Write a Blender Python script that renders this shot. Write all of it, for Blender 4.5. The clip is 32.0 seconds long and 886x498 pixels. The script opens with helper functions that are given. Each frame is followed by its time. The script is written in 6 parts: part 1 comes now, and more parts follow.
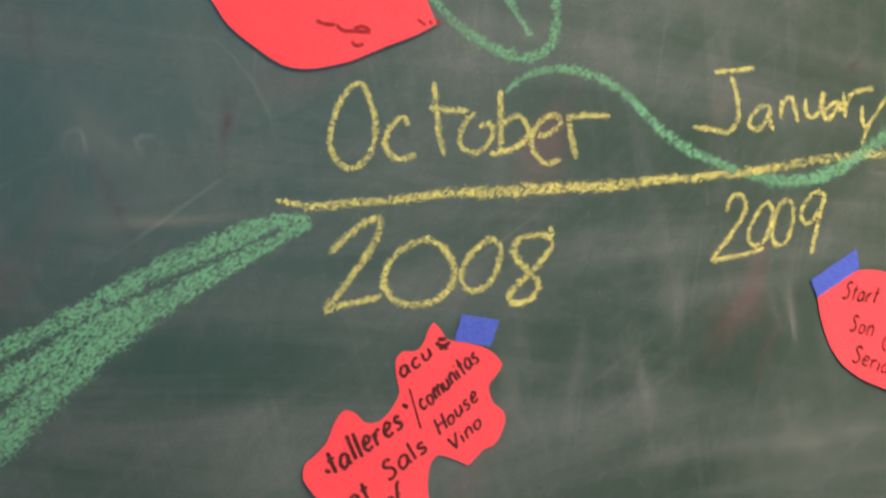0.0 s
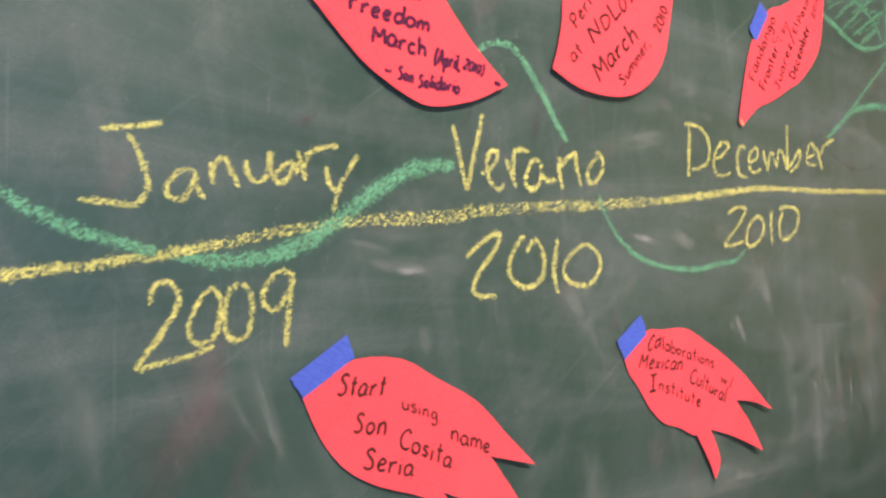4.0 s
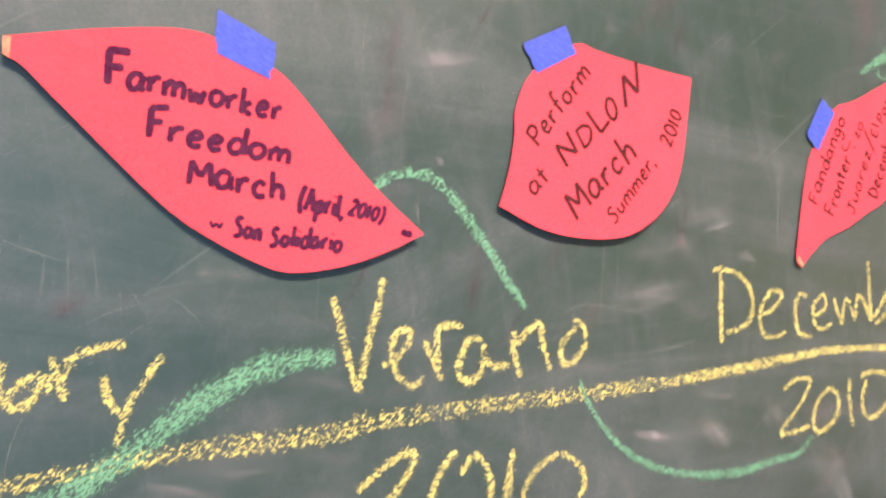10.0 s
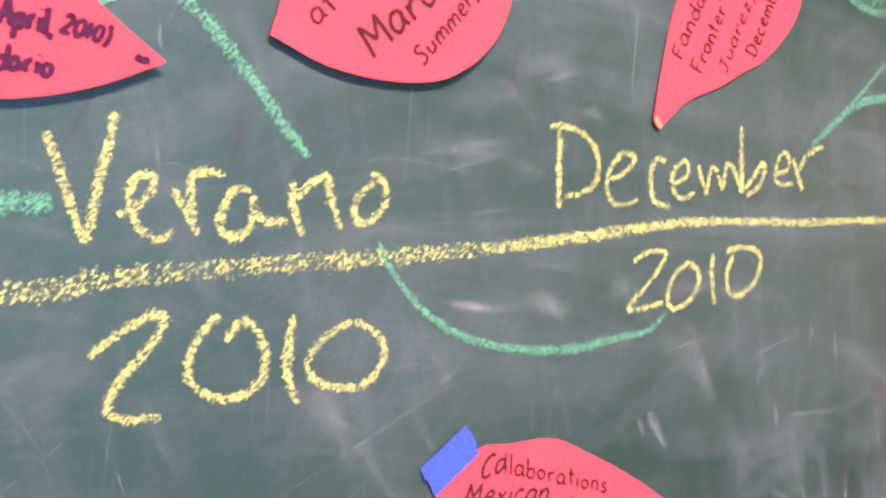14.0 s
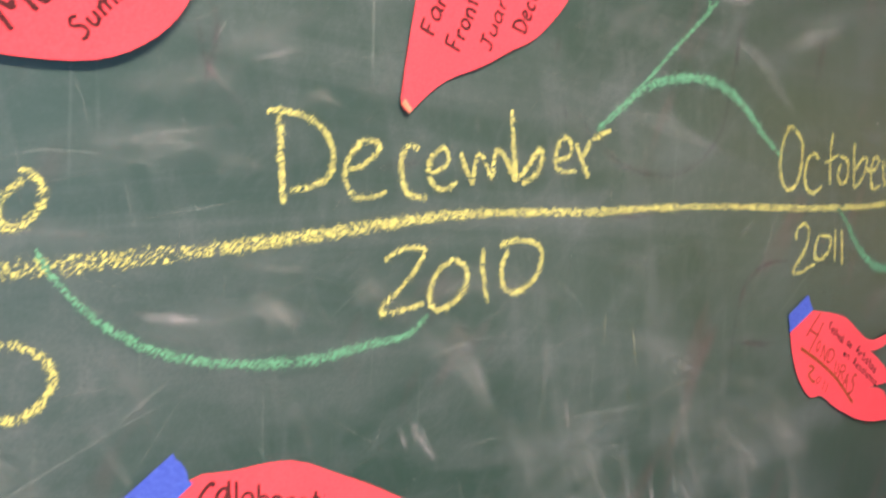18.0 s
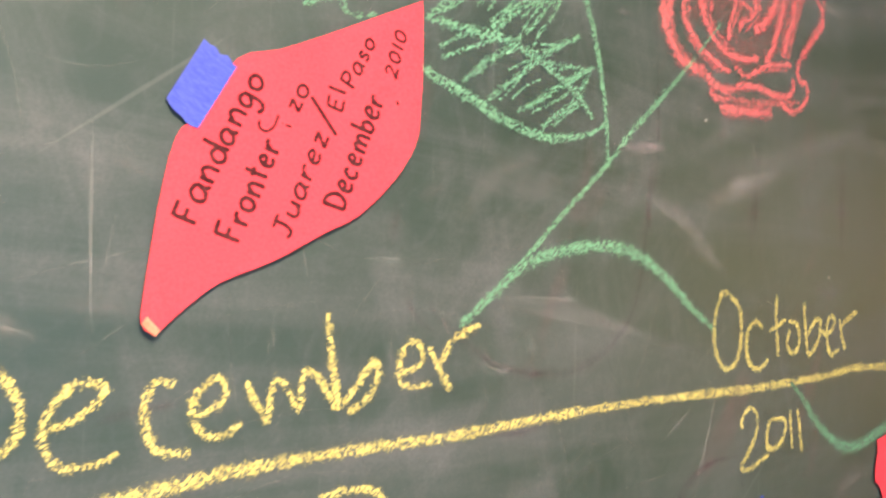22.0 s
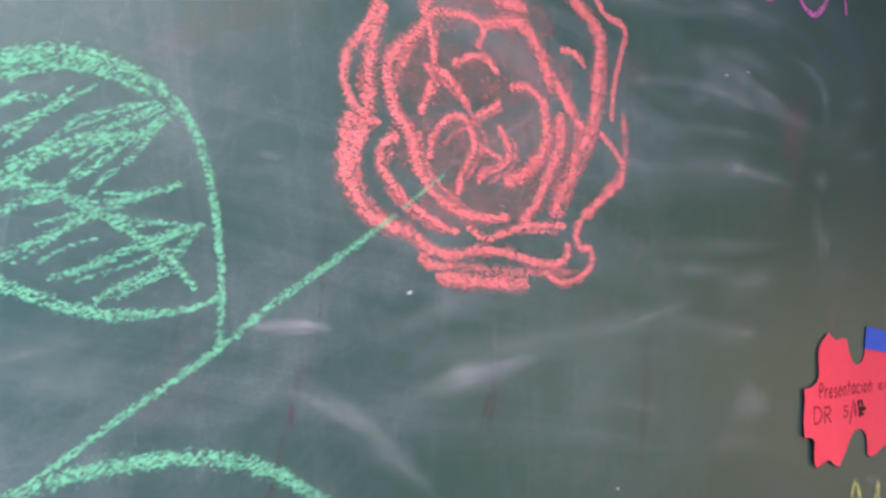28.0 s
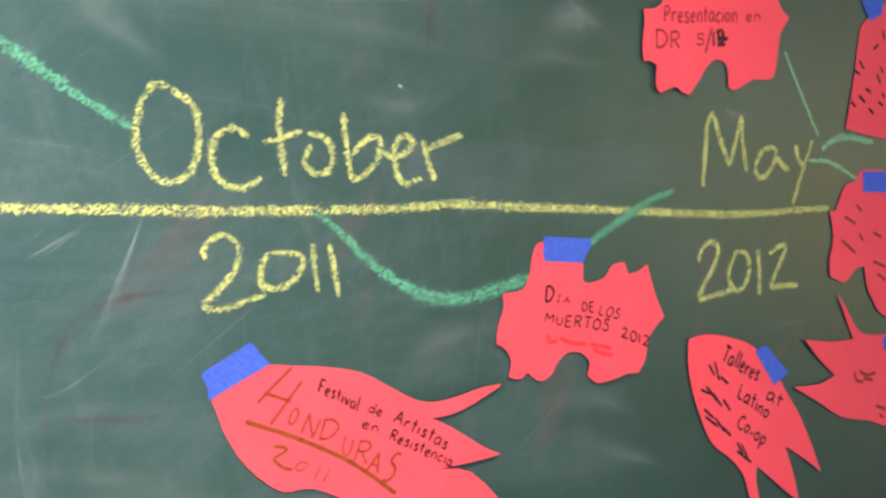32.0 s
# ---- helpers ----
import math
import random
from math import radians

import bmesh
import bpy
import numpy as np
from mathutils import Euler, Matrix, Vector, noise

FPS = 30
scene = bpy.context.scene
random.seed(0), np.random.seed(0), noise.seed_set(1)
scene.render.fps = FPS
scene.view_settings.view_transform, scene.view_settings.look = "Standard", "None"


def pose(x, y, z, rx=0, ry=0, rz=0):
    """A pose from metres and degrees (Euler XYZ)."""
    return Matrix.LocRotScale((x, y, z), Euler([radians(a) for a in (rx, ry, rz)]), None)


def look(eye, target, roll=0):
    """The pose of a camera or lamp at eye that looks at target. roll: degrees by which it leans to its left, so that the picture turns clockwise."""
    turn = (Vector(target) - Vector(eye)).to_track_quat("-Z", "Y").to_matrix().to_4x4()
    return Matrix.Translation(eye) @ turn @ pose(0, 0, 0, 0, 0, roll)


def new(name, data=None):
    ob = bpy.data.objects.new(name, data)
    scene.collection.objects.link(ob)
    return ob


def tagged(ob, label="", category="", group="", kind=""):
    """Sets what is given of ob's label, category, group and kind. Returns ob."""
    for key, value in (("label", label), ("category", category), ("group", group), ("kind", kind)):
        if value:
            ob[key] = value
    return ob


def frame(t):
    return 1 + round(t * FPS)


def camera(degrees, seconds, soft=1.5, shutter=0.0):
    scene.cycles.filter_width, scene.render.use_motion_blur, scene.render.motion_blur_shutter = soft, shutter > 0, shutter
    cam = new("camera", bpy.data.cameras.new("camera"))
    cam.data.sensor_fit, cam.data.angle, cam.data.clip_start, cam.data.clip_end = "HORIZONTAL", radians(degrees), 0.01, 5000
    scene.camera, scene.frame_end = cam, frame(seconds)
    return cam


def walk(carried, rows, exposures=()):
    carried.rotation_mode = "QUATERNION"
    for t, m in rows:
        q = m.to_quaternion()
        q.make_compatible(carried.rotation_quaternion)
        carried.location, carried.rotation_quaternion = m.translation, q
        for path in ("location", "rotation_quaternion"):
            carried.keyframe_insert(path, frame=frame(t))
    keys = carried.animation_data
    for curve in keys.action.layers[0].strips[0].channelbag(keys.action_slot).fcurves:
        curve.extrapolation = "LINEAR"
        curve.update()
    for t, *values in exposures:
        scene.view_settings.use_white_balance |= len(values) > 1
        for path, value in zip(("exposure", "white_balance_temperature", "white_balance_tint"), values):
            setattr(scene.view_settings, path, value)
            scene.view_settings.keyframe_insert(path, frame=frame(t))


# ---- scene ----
from mathutils import geometry

# The camera: a hand-held glide along the board.
EXPOSURES = [
    (0, -0.18, 6931, -2.8), (1, -0.27, 7315, -3.8), (2, -0.44, 6362, -6.5), (3, -0.33, 6453, -3.9),
    (4, -0.18, 6182, -2.1), (7, -0.14, 6026, -0.5), (8, -0.2, 5917, 2.2), (9, -0.08, 6095, 9.3),
    (10, 0.1, 6396, 13.8), (11, 0.19, 6928, 17.2), (12, 0.14, 6462, 20.1), (13, 0.22, 5735, 15.0),
    (14, 0.26, 5637, 10.0), (17, 0.03, 6367, 6.4), (18, 0.01, 6162, -1.0), (19, -0.03, 5762, -1.2),
    (20, 0.08, 5822, 4.0), (21, 0.21, 7638, 15.5), (22, 0.27, 6913, 11.8), (23, 0.26, 7327, 11.6),
    (24, 0.31, 7081, -11.0), (24.2, 0.31, 7046, -11.7), (24.5, 0.13, 3828, -41.8), (25, 0.13, 3775, -43.5),
    (25.6, 0.13, 3784, -43.2), (28, 0.3, 5188, 4.9), (29, 0.36, 5347, 0.3), (30, 0.39, 5845, -2.6),
    (31, 0.41, 6129, -7.1), (32, 0.53, 5601, -15.2),
]
cam = camera(56.27, 32.0, soft=2.5, shutter=0.5)
PATH = [
    (0, (0.7157, -0.6498, 1.5032), (1.0587, 0.2671, 1.2989), 2.65),
    (0.5, (0.7246, -0.6468, 1.4812), (1.1046, 0.2504, 1.2560), 2.41),
    (1, (0.7661, -0.6575, 1.4557), (1.1691, 0.2354, 1.2547), 2.58),
    (1.5, (0.8033, -0.6754, 1.4591), (1.2426, 0.2021, 1.2666), 2.88),
    (2, (0.8663, -0.6906, 1.4526), (1.3103, 0.1912, 1.2933), 2.04),
    (2.5, (0.9175, -0.6938, 1.4653), (1.3746, 0.1866, 1.3387), 2.08),
    (3, (0.9677, -0.6694, 1.4762), (1.4697, 0.1901, 1.3798), 1.71),
    (3.5, (1.0161, -0.6391, 1.4824), (1.5661, 0.1913, 1.3932), 0.99),
    (4, (1.0545, -0.6262, 1.4922), (1.6535, 0.1687, 1.3953), 0.63),
    (4.5, (1.0937, -0.6417, 1.4727), (1.6957, 0.1494, 1.3642), 0.65),
    (6.5, (1.1699, -0.6109, 1.4596), (1.7009, 0.2230, 1.3095), -0.98),
    (7, (1.1670, -0.5940, 1.4903), (1.6903, 0.2517, 1.3854), -0.14),
    (7.5, (1.1890, -0.5922, 1.5339), (1.7043, 0.2612, 1.4559), 0.56),
    (8, (1.2084, -0.5625, 1.5631), (1.7356, 0.2862, 1.5222), 0.37),
    (8.5, (1.2311, -0.5199, 1.5754), (1.7687, 0.3224, 1.5367), 0.10),
    (9, (1.2493, -0.5070, 1.5750), (1.8119, 0.3192, 1.5482), 0.69),
    (9.5, (1.2853, -0.5007, 1.5746), (1.8346, 0.3346, 1.5527), 1.02),
    (10, (1.3257, -0.4859, 1.5684), (1.8404, 0.3715, 1.5609), 0.64),
    (10.5, (1.3452, -0.4791, 1.5693), (1.8261, 0.3976, 1.5578), 0.60),
    (11, (1.3644, -0.4824, 1.5696), (1.8424, 0.3958, 1.5515), 0.95),
    (11.5, (1.3945, -0.4850, 1.5694), (1.8935, 0.3815, 1.5548), 1.24),
    (12, (1.4158, -0.4889, 1.5705), (1.9238, 0.3722, 1.5510), 1.39),
    (12.5, (1.4306, -0.4851, 1.5616), (1.9488, 0.3694, 1.5258), 1.23),
    (13, (1.4438, -0.4876, 1.5513), (1.9641, 0.3634, 1.4795), 1.26),
    (13.5, (1.4585, -0.4911, 1.5393), (1.9846, 0.3536, 1.4414), 1.47),
    (14, (1.4767, -0.4950, 1.5312), (2.0093, 0.3422, 1.4071), 1.50),
    (14.5, (1.4923, -0.4985, 1.5259), (2.0211, 0.3377, 1.3810), 1.06),
    (16.5, (1.5709, -0.5169, 1.4976), (2.1100, 0.2980, 1.2845), 0.11),
    (17, (1.5971, -0.5236, 1.5063), (2.1502, 0.2871, 1.3143), -0.16),
    (17.5, (1.6178, -0.5260, 1.5234), (2.1912, 0.2734, 1.3440), 0.52),
    (18, (1.6342, -0.5156, 1.5398), (2.2436, 0.2637, 1.3939), 1.24),
    (18.5, (1.6729, -0.5047, 1.5499), (2.2937, 0.2719, 1.4428), 0.49),
    (19, (1.7104, -0.4940, 1.5572), (2.3473, 0.2718, 1.4692), 0.68),
    (19.5, (1.7280, -0.4786, 1.5588), (2.3709, 0.2832, 1.4798), 0.27),
    (20, (1.7525, -0.4643, 1.5603), (2.3989, 0.2958, 1.4930), 0.82),
    (20.5, (1.7701, -0.4464, 1.5682), (2.4155, 0.3159, 1.5196), 0.10),
    (21, (1.7830, -0.4341, 1.5888), (2.4279, 0.3295, 1.5572), -0.19),
    (21.5, (1.8041, -0.4241, 1.5959), (2.4497, 0.3391, 1.5678), -0.05),
    (22, (1.8399, -0.4285, 1.6004), (2.4805, 0.3392, 1.5866), -0.06),
    (22.5, (1.8706, -0.4326, 1.6013), (2.4947, 0.3487, 1.5889), 0.23),
    (23, (1.8909, -0.4374, 1.6011), (2.4810, 0.3699, 1.5972), 0.06),
    (23.5, (1.9073, -0.4385, 1.6110), (2.4697, 0.3884, 1.6027), 0.05),
    (24, (1.9455, -0.4450, 1.6110), (2.5167, 0.3757, 1.5962), 0.32),
    (24.5, (1.9826, -0.4604, 1.6158), (2.5712, 0.3480, 1.6257), 0.70),
    (25, (2.0195, -0.4700, 1.6333), (2.6174, 0.3310, 1.6642), 1.24),
    (25.5, (2.0603, -0.4834, 1.6510), (2.6452, 0.3263, 1.6998), 2.50),
    (27.5, (2.1179, -0.4633, 1.6815), (2.7207, 0.3263, 1.7961), 5.28),
    (28, (2.1632, -0.4907, 1.6793), (2.7665, 0.3004, 1.7810), 4.49),
    (28.5, (2.2116, -0.5250, 1.6655), (2.7850, 0.2920, 1.7257), 3.72),
    (29, (2.2531, -0.5482, 1.6260), (2.7959, 0.2915, 1.6363), 2.71),
    (29.5, (2.2626, -0.5678, 1.6058), (2.7974, 0.2770, 1.5881), 2.17),
    (30, (2.2763, -0.5875, 1.5824), (2.8007, 0.2625, 1.5321), 1.56),
    (30.5, (2.2936, -0.6053, 1.5686), (2.8186, 0.2424, 1.4926), 1.67),
    (31, (2.3115, -0.6204, 1.5486), (2.8341, 0.2264, 1.4502), 1.15),
    (31.5, (2.3391, -0.6238, 1.5265), (2.8794, 0.2075, 1.3959), 1.25),
    (32, (2.3613, -0.6319, 1.5211), (2.9261, 0.1803, 1.3756), 1.16),
]
walk(cam, [(t, look(eye, target, roll)) for t, eye, target, roll in PATH], EXPOSURES)

# Added lamps, none seen: cool fill behind, one overhead, warm fill far side.
world = bpy.data.worlds.new("sky")
scene.world = world
world.use_nodes = True
sky = world.node_tree.nodes.new("ShaderNodeTexSky")
sky.sky_type, sky.sun_disc, sky.sun_elevation, sky.sun_rotation = "NISHITA", False, radians(35), radians(150)
world.node_tree.links.new(sky.outputs[0], world.node_tree.nodes["Background"].inputs[0])
world.node_tree.nodes["Background"].inputs[1].default_value = 0.1


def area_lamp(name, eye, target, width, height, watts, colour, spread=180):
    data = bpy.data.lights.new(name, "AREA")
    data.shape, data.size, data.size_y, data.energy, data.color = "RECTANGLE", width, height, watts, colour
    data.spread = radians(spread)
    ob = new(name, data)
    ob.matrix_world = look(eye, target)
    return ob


# Cool and warm fills tint the board's sheen at left and right.
area_lamp("cool_back_fill_light", (0.7, -9.12, 1.5), (0.9, 0, 1.45), 4.9, 2.2, 315, (0.35, 0.65, 1.0))
# Lamp added overhead, beam narrowed so the board dims at its far end.
area_lamp("added_board_light", (1.8, -1.45, 3.33), (1.8, 0, 0.8), 1.7, 0.4, 54, (1.0, 0.81, 0.64), 72)
area_lamp("warm_side_fill_light", (9.02, -4.2, 1.2), (0, -3.4, 1.1), 2.85, 2.2, 60, (1.0, 0.60, 0.22))
scene.cycles.transparent_max_bounces = 32


# ---- materials ----
def material(name):
    mat = bpy.data.materials.new(name)
    mat.use_nodes = True
    tree = mat.node_tree
    return mat, tree, tree.nodes["Principled BSDF"]


def node(tree, kind, **inputs):
    n = tree.nodes.new(kind)
    for key, value in inputs.items():
        n.inputs[key.replace("_", " ")].default_value = value
    return n


def noise_at(tree, vector, scale, detail=4.0, rough=0.6, stretch=(1, 1, 1), turn=0.0, warp=0.0):
    m = tree.nodes.new("ShaderNodeMapping")
    m.vector_type = "TEXTURE"
    m.inputs["Scale"].default_value = tuple(1 / v for v in stretch)
    m.inputs["Rotation"].default_value = (0, turn, 0)
    tree.links.new(vector, m.inputs[0])
    n = node(tree, "ShaderNodeTexNoise", Scale=scale, Detail=detail, Roughness=rough, Distortion=warp)
    tree.links.new(m.outputs[0], n.inputs["Vector"])
    return n.outputs["Fac"]


def ramp(tree, fac, low, high, a=0.0, b=1.0):
    n = node(tree, "ShaderNodeMapRange")
    for k, v in zip(("From Min", "From Max", "To Min", "To Max"), (low, high, a, b)):
        n.inputs[k].default_value = v
    tree.links.new(fac, n.inputs["Value"])
    return n.outputs[0]


def maths(tree, op, a, b):
    n = tree.nodes.new("ShaderNodeMath")
    n.operation = op
    for k, v in enumerate((a, b)):
        if isinstance(v, (int, float)):
            n.inputs[k].default_value = v
        else:
            tree.links.new(v, n.inputs[k])
    return n.outputs[0]


def blend(tree, fac, a, b):
    n = tree.nodes.new("ShaderNodeMix")
    n.data_type = "RGBA"
    if isinstance(fac, (int, float)):
        n.inputs[0].default_value = fac
    else:
        tree.links.new(fac, n.inputs[0])
    for k, v in ((6, a), (7, b)):
        if isinstance(v, tuple):
            n.inputs[k].default_value = (*v, 1)
        else:
            tree.links.new(v, n.inputs[k])
    return n.outputs[2]


def bump(tree, shader, height, strength, distance):
    n = node(tree, "ShaderNodeBump", Strength=strength, Distance=distance)
    tree.links.new(height, n.inputs["Height"])
    tree.links.new(n.outputs[0], shader.inputs["Normal"])


def place(tree):
    return tree.nodes.new("ShaderNodeNewGeometry").outputs["Position"]


def board_material():
    mat, tree, sh = material("green_chalkboard")
    p = place(tree)
    cloud = ramp(tree, noise_at(tree, p, 2.6, 6, 0.62), 0.40, 0.70)
    wipe = ramp(tree, noise_at(tree, p, 4.5, 7, 0.66, (0.40, 1, 2.2), 0.10, 0.8), 0.46, 0.72)
    sweep = ramp(tree, noise_at(tree, p, 7.0, 7, 0.66, (0.6, 1, 2.2), -0.6, 0.9), 0.51, 0.76)
    fall = ramp(tree, noise_at(tree, p, 8.0, 6, 0.64, (2.6, 1, 0.40), -0.25, 0.5), 0.51, 0.76)
    fine = ramp(tree, noise_at(tree, p, 30, 6, 0.72, (1.5, 1, 0.8), 0.3, 1.2), 0.47, 0.72)
    grain = ramp(tree, noise_at(tree, p, 420, 3, 0.7), 0.35, 0.75)
    old = ramp(tree, noise_at(tree, p, 7.0, 3, 0.5, (1.6, 1, 0.7), 0.5), 0.60, 0.74)
    scratch = ramp(tree, noise_at(tree, p, 24, 2, 0.4, (9, 1, 0.22), 0.05), 0.69, 0.75)
    hair = ramp(tree, noise_at(tree, p, 20, 2, 0.4, (9, 1, 0.20), 0.95), 0.71, 0.76)
    dust = maths(tree, "ADD", maths(tree, "MULTIPLY", cloud, 0.20), maths(tree, "MULTIPLY", wipe, 0.46))
    dust = maths(tree, "ADD", dust, maths(tree, "MULTIPLY", fall, 0.28))
    dust = maths(tree, "ADD", dust, maths(tree, "MULTIPLY", sweep, 0.28))
    dust = maths(tree, "ADD", dust, maths(tree, "MULTIPLY", fine, 0.16))
    dust = maths(tree, "MULTIPLY", dust, ramp(tree, grain, 0, 1, 0.66, 1.25))
    cut = tree.nodes.new("ShaderNodeSeparateXYZ")
    tree.links.new(p, cut.inputs[0])
    # Less dust at the far end: cleaner board, and light falloff put into colour.
    far = maths(tree, "ADD", cut.outputs[0], ramp(tree, noise_at(tree, p, 3.2, 4, 0.6), 0.3, 0.7, -0.22, 0.22))
    dust = maths(tree, "MULTIPLY", dust, ramp(tree, far, 2.65, 3.10, 1.0, 0.22))
    c = blend(tree, cloud, (0.019, 0.041, 0.035), (0.025, 0.050, 0.044))
    c = blend(tree, maths(tree, "MULTIPLY", dust, 0.46), c, (0.245, 0.225, 0.27))
    c = blend(tree, maths(tree, "MULTIPLY", old, 0.22), c, (0.20, 0.05, 0.08))
    c = blend(tree, maths(tree, "MULTIPLY", scratch, 0.05), c, (0.38, 0.38, 0.37))
    c = blend(tree, maths(tree, "MULTIPLY", hair, 0.08), c, (0.38, 0.38, 0.37))
    tree.links.new(c, sh.inputs["Base Color"])
    tree.links.new(ramp(tree, dust, 0, 0.7, 0.44, 0.62), sh.inputs["Roughness"])
    sh.inputs["Specular IOR Level"].default_value = 0.56
    bump(tree, sh, noise_at(tree, p, 900, 3, 0.6), 0.25, 0.0004)
    return mat


def chalk_material(name, colour, cover, pale, size=430, soft=0.03, rough=0.24):
    """Chalk that caught on the grain of the board: specks with gaps, ragged towards the edges of the stroke."""
    mat, tree, sh = material(name)
    p = place(tree)
    across = tree.nodes.new("ShaderNodeUVMap")
    split = tree.nodes.new("ShaderNodeSeparateXYZ")
    tree.links.new(across.outputs[0], split.inputs[0])
    rim = maths(tree, "ABSOLUTE", maths(tree, "SUBTRACT", split.outputs[1], 0.5), 0)
    edge = ramp(tree, rim, rough, 0.50, 0.0, 0.24)
    speck = noise_at(tree, p, size, 2.5, 0.55, (2.3, 1, 0.62), 0.85)
    patch = ramp(tree, noise_at(tree, p, 60, 3, 0.6), 0.3, 0.7, -0.028, 0.028)
    level = maths(tree, "SUBTRACT", maths(tree, "ADD", speck, patch), edge)
    alpha = ramp(tree, level, cover - soft, cover + soft, 0.0, 0.95)
    tone = noise_at(tree, p, 700, 2, 0.6)
    c = blend(tree, ramp(tree, tone, 0.3, 0.8, 0.0, 0.35), colour, pale)
    tree.links.new(c, sh.inputs["Base Color"])
    tree.links.new(alpha, sh.inputs["Alpha"])
    sh.inputs["Roughness"].default_value = 0.95
    sh.inputs["Specular IOR Level"].default_value = 0.1
    bump(tree, sh, tone, 0.5, 0.0006)
    return mat


def dust_material(name, colour, strength, grain):
    """A smear of chalk dust: thin in the middle, fading out to all sides."""
    mat, tree, sh = material(name)
    p = place(tree)
    uv = tree.nodes.new("ShaderNodeUVMap")
    split = tree.nodes.new("ShaderNodeSeparateXYZ")
    tree.links.new(uv.outputs[0], split.inputs[0])
    v = ramp(tree, maths(tree, "ABSOLUTE", maths(tree, "SUBTRACT", split.outputs[1], 0.5), 0), 0.02, 0.5, 1, 0)
    u = ramp(tree, maths(tree, "ABSOLUTE", maths(tree, "SUBTRACT", split.outputs[0], 0.5), 0), 0.12, 0.5, 1, 0)
    n = ramp(tree, noise_at(tree, p, grain, 6, 0.78), 0.36, 0.70, 0.05, 1.0)
    brush = ramp(tree, noise_at(tree, uv.outputs[0], 1.0, 5, 0.6, (1.0, 11, 1)), 0.36, 0.66, 0.10, 1.0)
    n = maths(tree, "MULTIPLY", n, maths(tree, "MULTIPLY", brush, ramp(tree, noise_at(tree, p, 26, 3, 0.6), 0.34, 0.62, 0.35, 1.0)))
    a = maths(tree, "MULTIPLY", maths(tree, "MULTIPLY", u, maths(tree, "MULTIPLY", v, v)), n)
    sh.inputs["Base Color"].default_value = (*colour, 1)
    tree.links.new(maths(tree, "MULTIPLY", a, strength), sh.inputs["Alpha"])
    sh.inputs["Roughness"].default_value = 0.95
    sh.inputs["Specular IOR Level"].default_value = 0.1
    return mat


def paper_material():
    mat, tree, sh = material("red_construction_paper")
    p = place(tree)
    fibre = noise_at(tree, p, 520, 4, 0.7)
    mottle = noise_at(tree, p, 14, 3, 0.6)
    c = blend(tree, ramp(tree, fibre, 0.3, 0.7), (0.74, 0.050, 0.076), (0.82, 0.074, 0.104))
    c = blend(tree, ramp(tree, mottle, 0.45, 0.75, 0, 0.25), c, (0.88, 0.10, 0.13))
    tree.links.new(c, sh.inputs["Base Color"])
    sh.inputs["Roughness"].default_value = 0.85
    sh.inputs["Specular IOR Level"].default_value = 0.12
    bump(tree, sh, fibre, 0.3, 0.0004)
    return mat


def tape_material():
    mat, tree, sh = material("blue_crepe_tape")
    p = place(tree)
    crepe = noise_at(tree, p, 260, 3, 0.6, (1, 1, 3), 0.6)
    c = blend(tree, ramp(tree, crepe, 0.3, 0.7), (0.045, 0.070, 0.40), (0.075, 0.11, 0.50))
    tree.links.new(c, sh.inputs["Base Color"])
    sh.inputs["Roughness"].default_value = 0.7
    sh.inputs["Specular IOR Level"].default_value = 0.25
    bump(tree, sh, crepe, 0.5, 0.0005)
    return mat


def ink_material(name, colour):
    mat, tree, sh = material(name)
    p = place(tree)
    c = blend(tree, ramp(tree, noise_at(tree, p, 240, 3, 0.6), 0.35, 0.75), colour, tuple(v * 1.5 + 0.012 for v in colour))
    tree.links.new(c, sh.inputs["Base Color"])
    sh.inputs["Roughness"].default_value = 0.9
    sh.inputs["Specular IOR Level"].default_value = 0.12
    return mat


def plaster_material(name, colour):
    mat, tree, sh = material(name)
    p = place(tree)
    c = blend(tree, ramp(tree, noise_at(tree, p, 1.6, 5, 0.6), 0.35, 0.7), colour, tuple(v * 0.88 for v in colour))
    tree.links.new(c, sh.inputs["Base Color"])
    sh.inputs["Roughness"].default_value = 0.85
    bump(tree, sh, noise_at(tree, p, 160, 4, 0.6), 0.15, 0.001)
    return mat


BOARD = board_material()
YELLOW = chalk_material("yellow_chalk", (0.62, 0.53, 0.16), 0.49, (0.72, 0.66, 0.38), 620, 0.035, rough=0.16)
YELLOW_LINE = chalk_material("yellow_chalk_line", (0.62, 0.53, 0.16), 0.50, (0.72, 0.66, 0.38), 600, 0.04, rough=0.18)
YELLOW_SIDE = chalk_material("yellow_chalk_side", (0.62, 0.53, 0.16), 0.562, (0.72, 0.66, 0.38), 450)
GREEN = chalk_material("green_chalk", (0.130, 0.31, 0.195), 0.475, (0.29, 0.45, 0.35), 600, 0.04, rough=0.16)
GREEN_SIDE = chalk_material("green_chalk_side", (0.130, 0.31, 0.195), 0.465, (0.29, 0.45, 0.35), 520)
GREEN_PALE = chalk_material("pale_green_chalk", (0.27, 0.40, 0.22), 0.44, (0.38, 0.48, 0.32), 600, 0.05, rough=0.16)
RED = chalk_material("red_chalk", (0.62, 0.128, 0.138), 0.468, (0.74, 0.33, 0.345), 760, 0.06, 0.10)
RED_SIDE = chalk_material("red_chalk_side", (0.62, 0.128, 0.138), 0.64, (0.74, 0.33, 0.345), 700, 0.12)
GREEN_HATCH = chalk_material("green_chalk_hatching", (0.130, 0.31, 0.195), 0.50, (0.29, 0.45, 0.35), 600, rough=0.12)
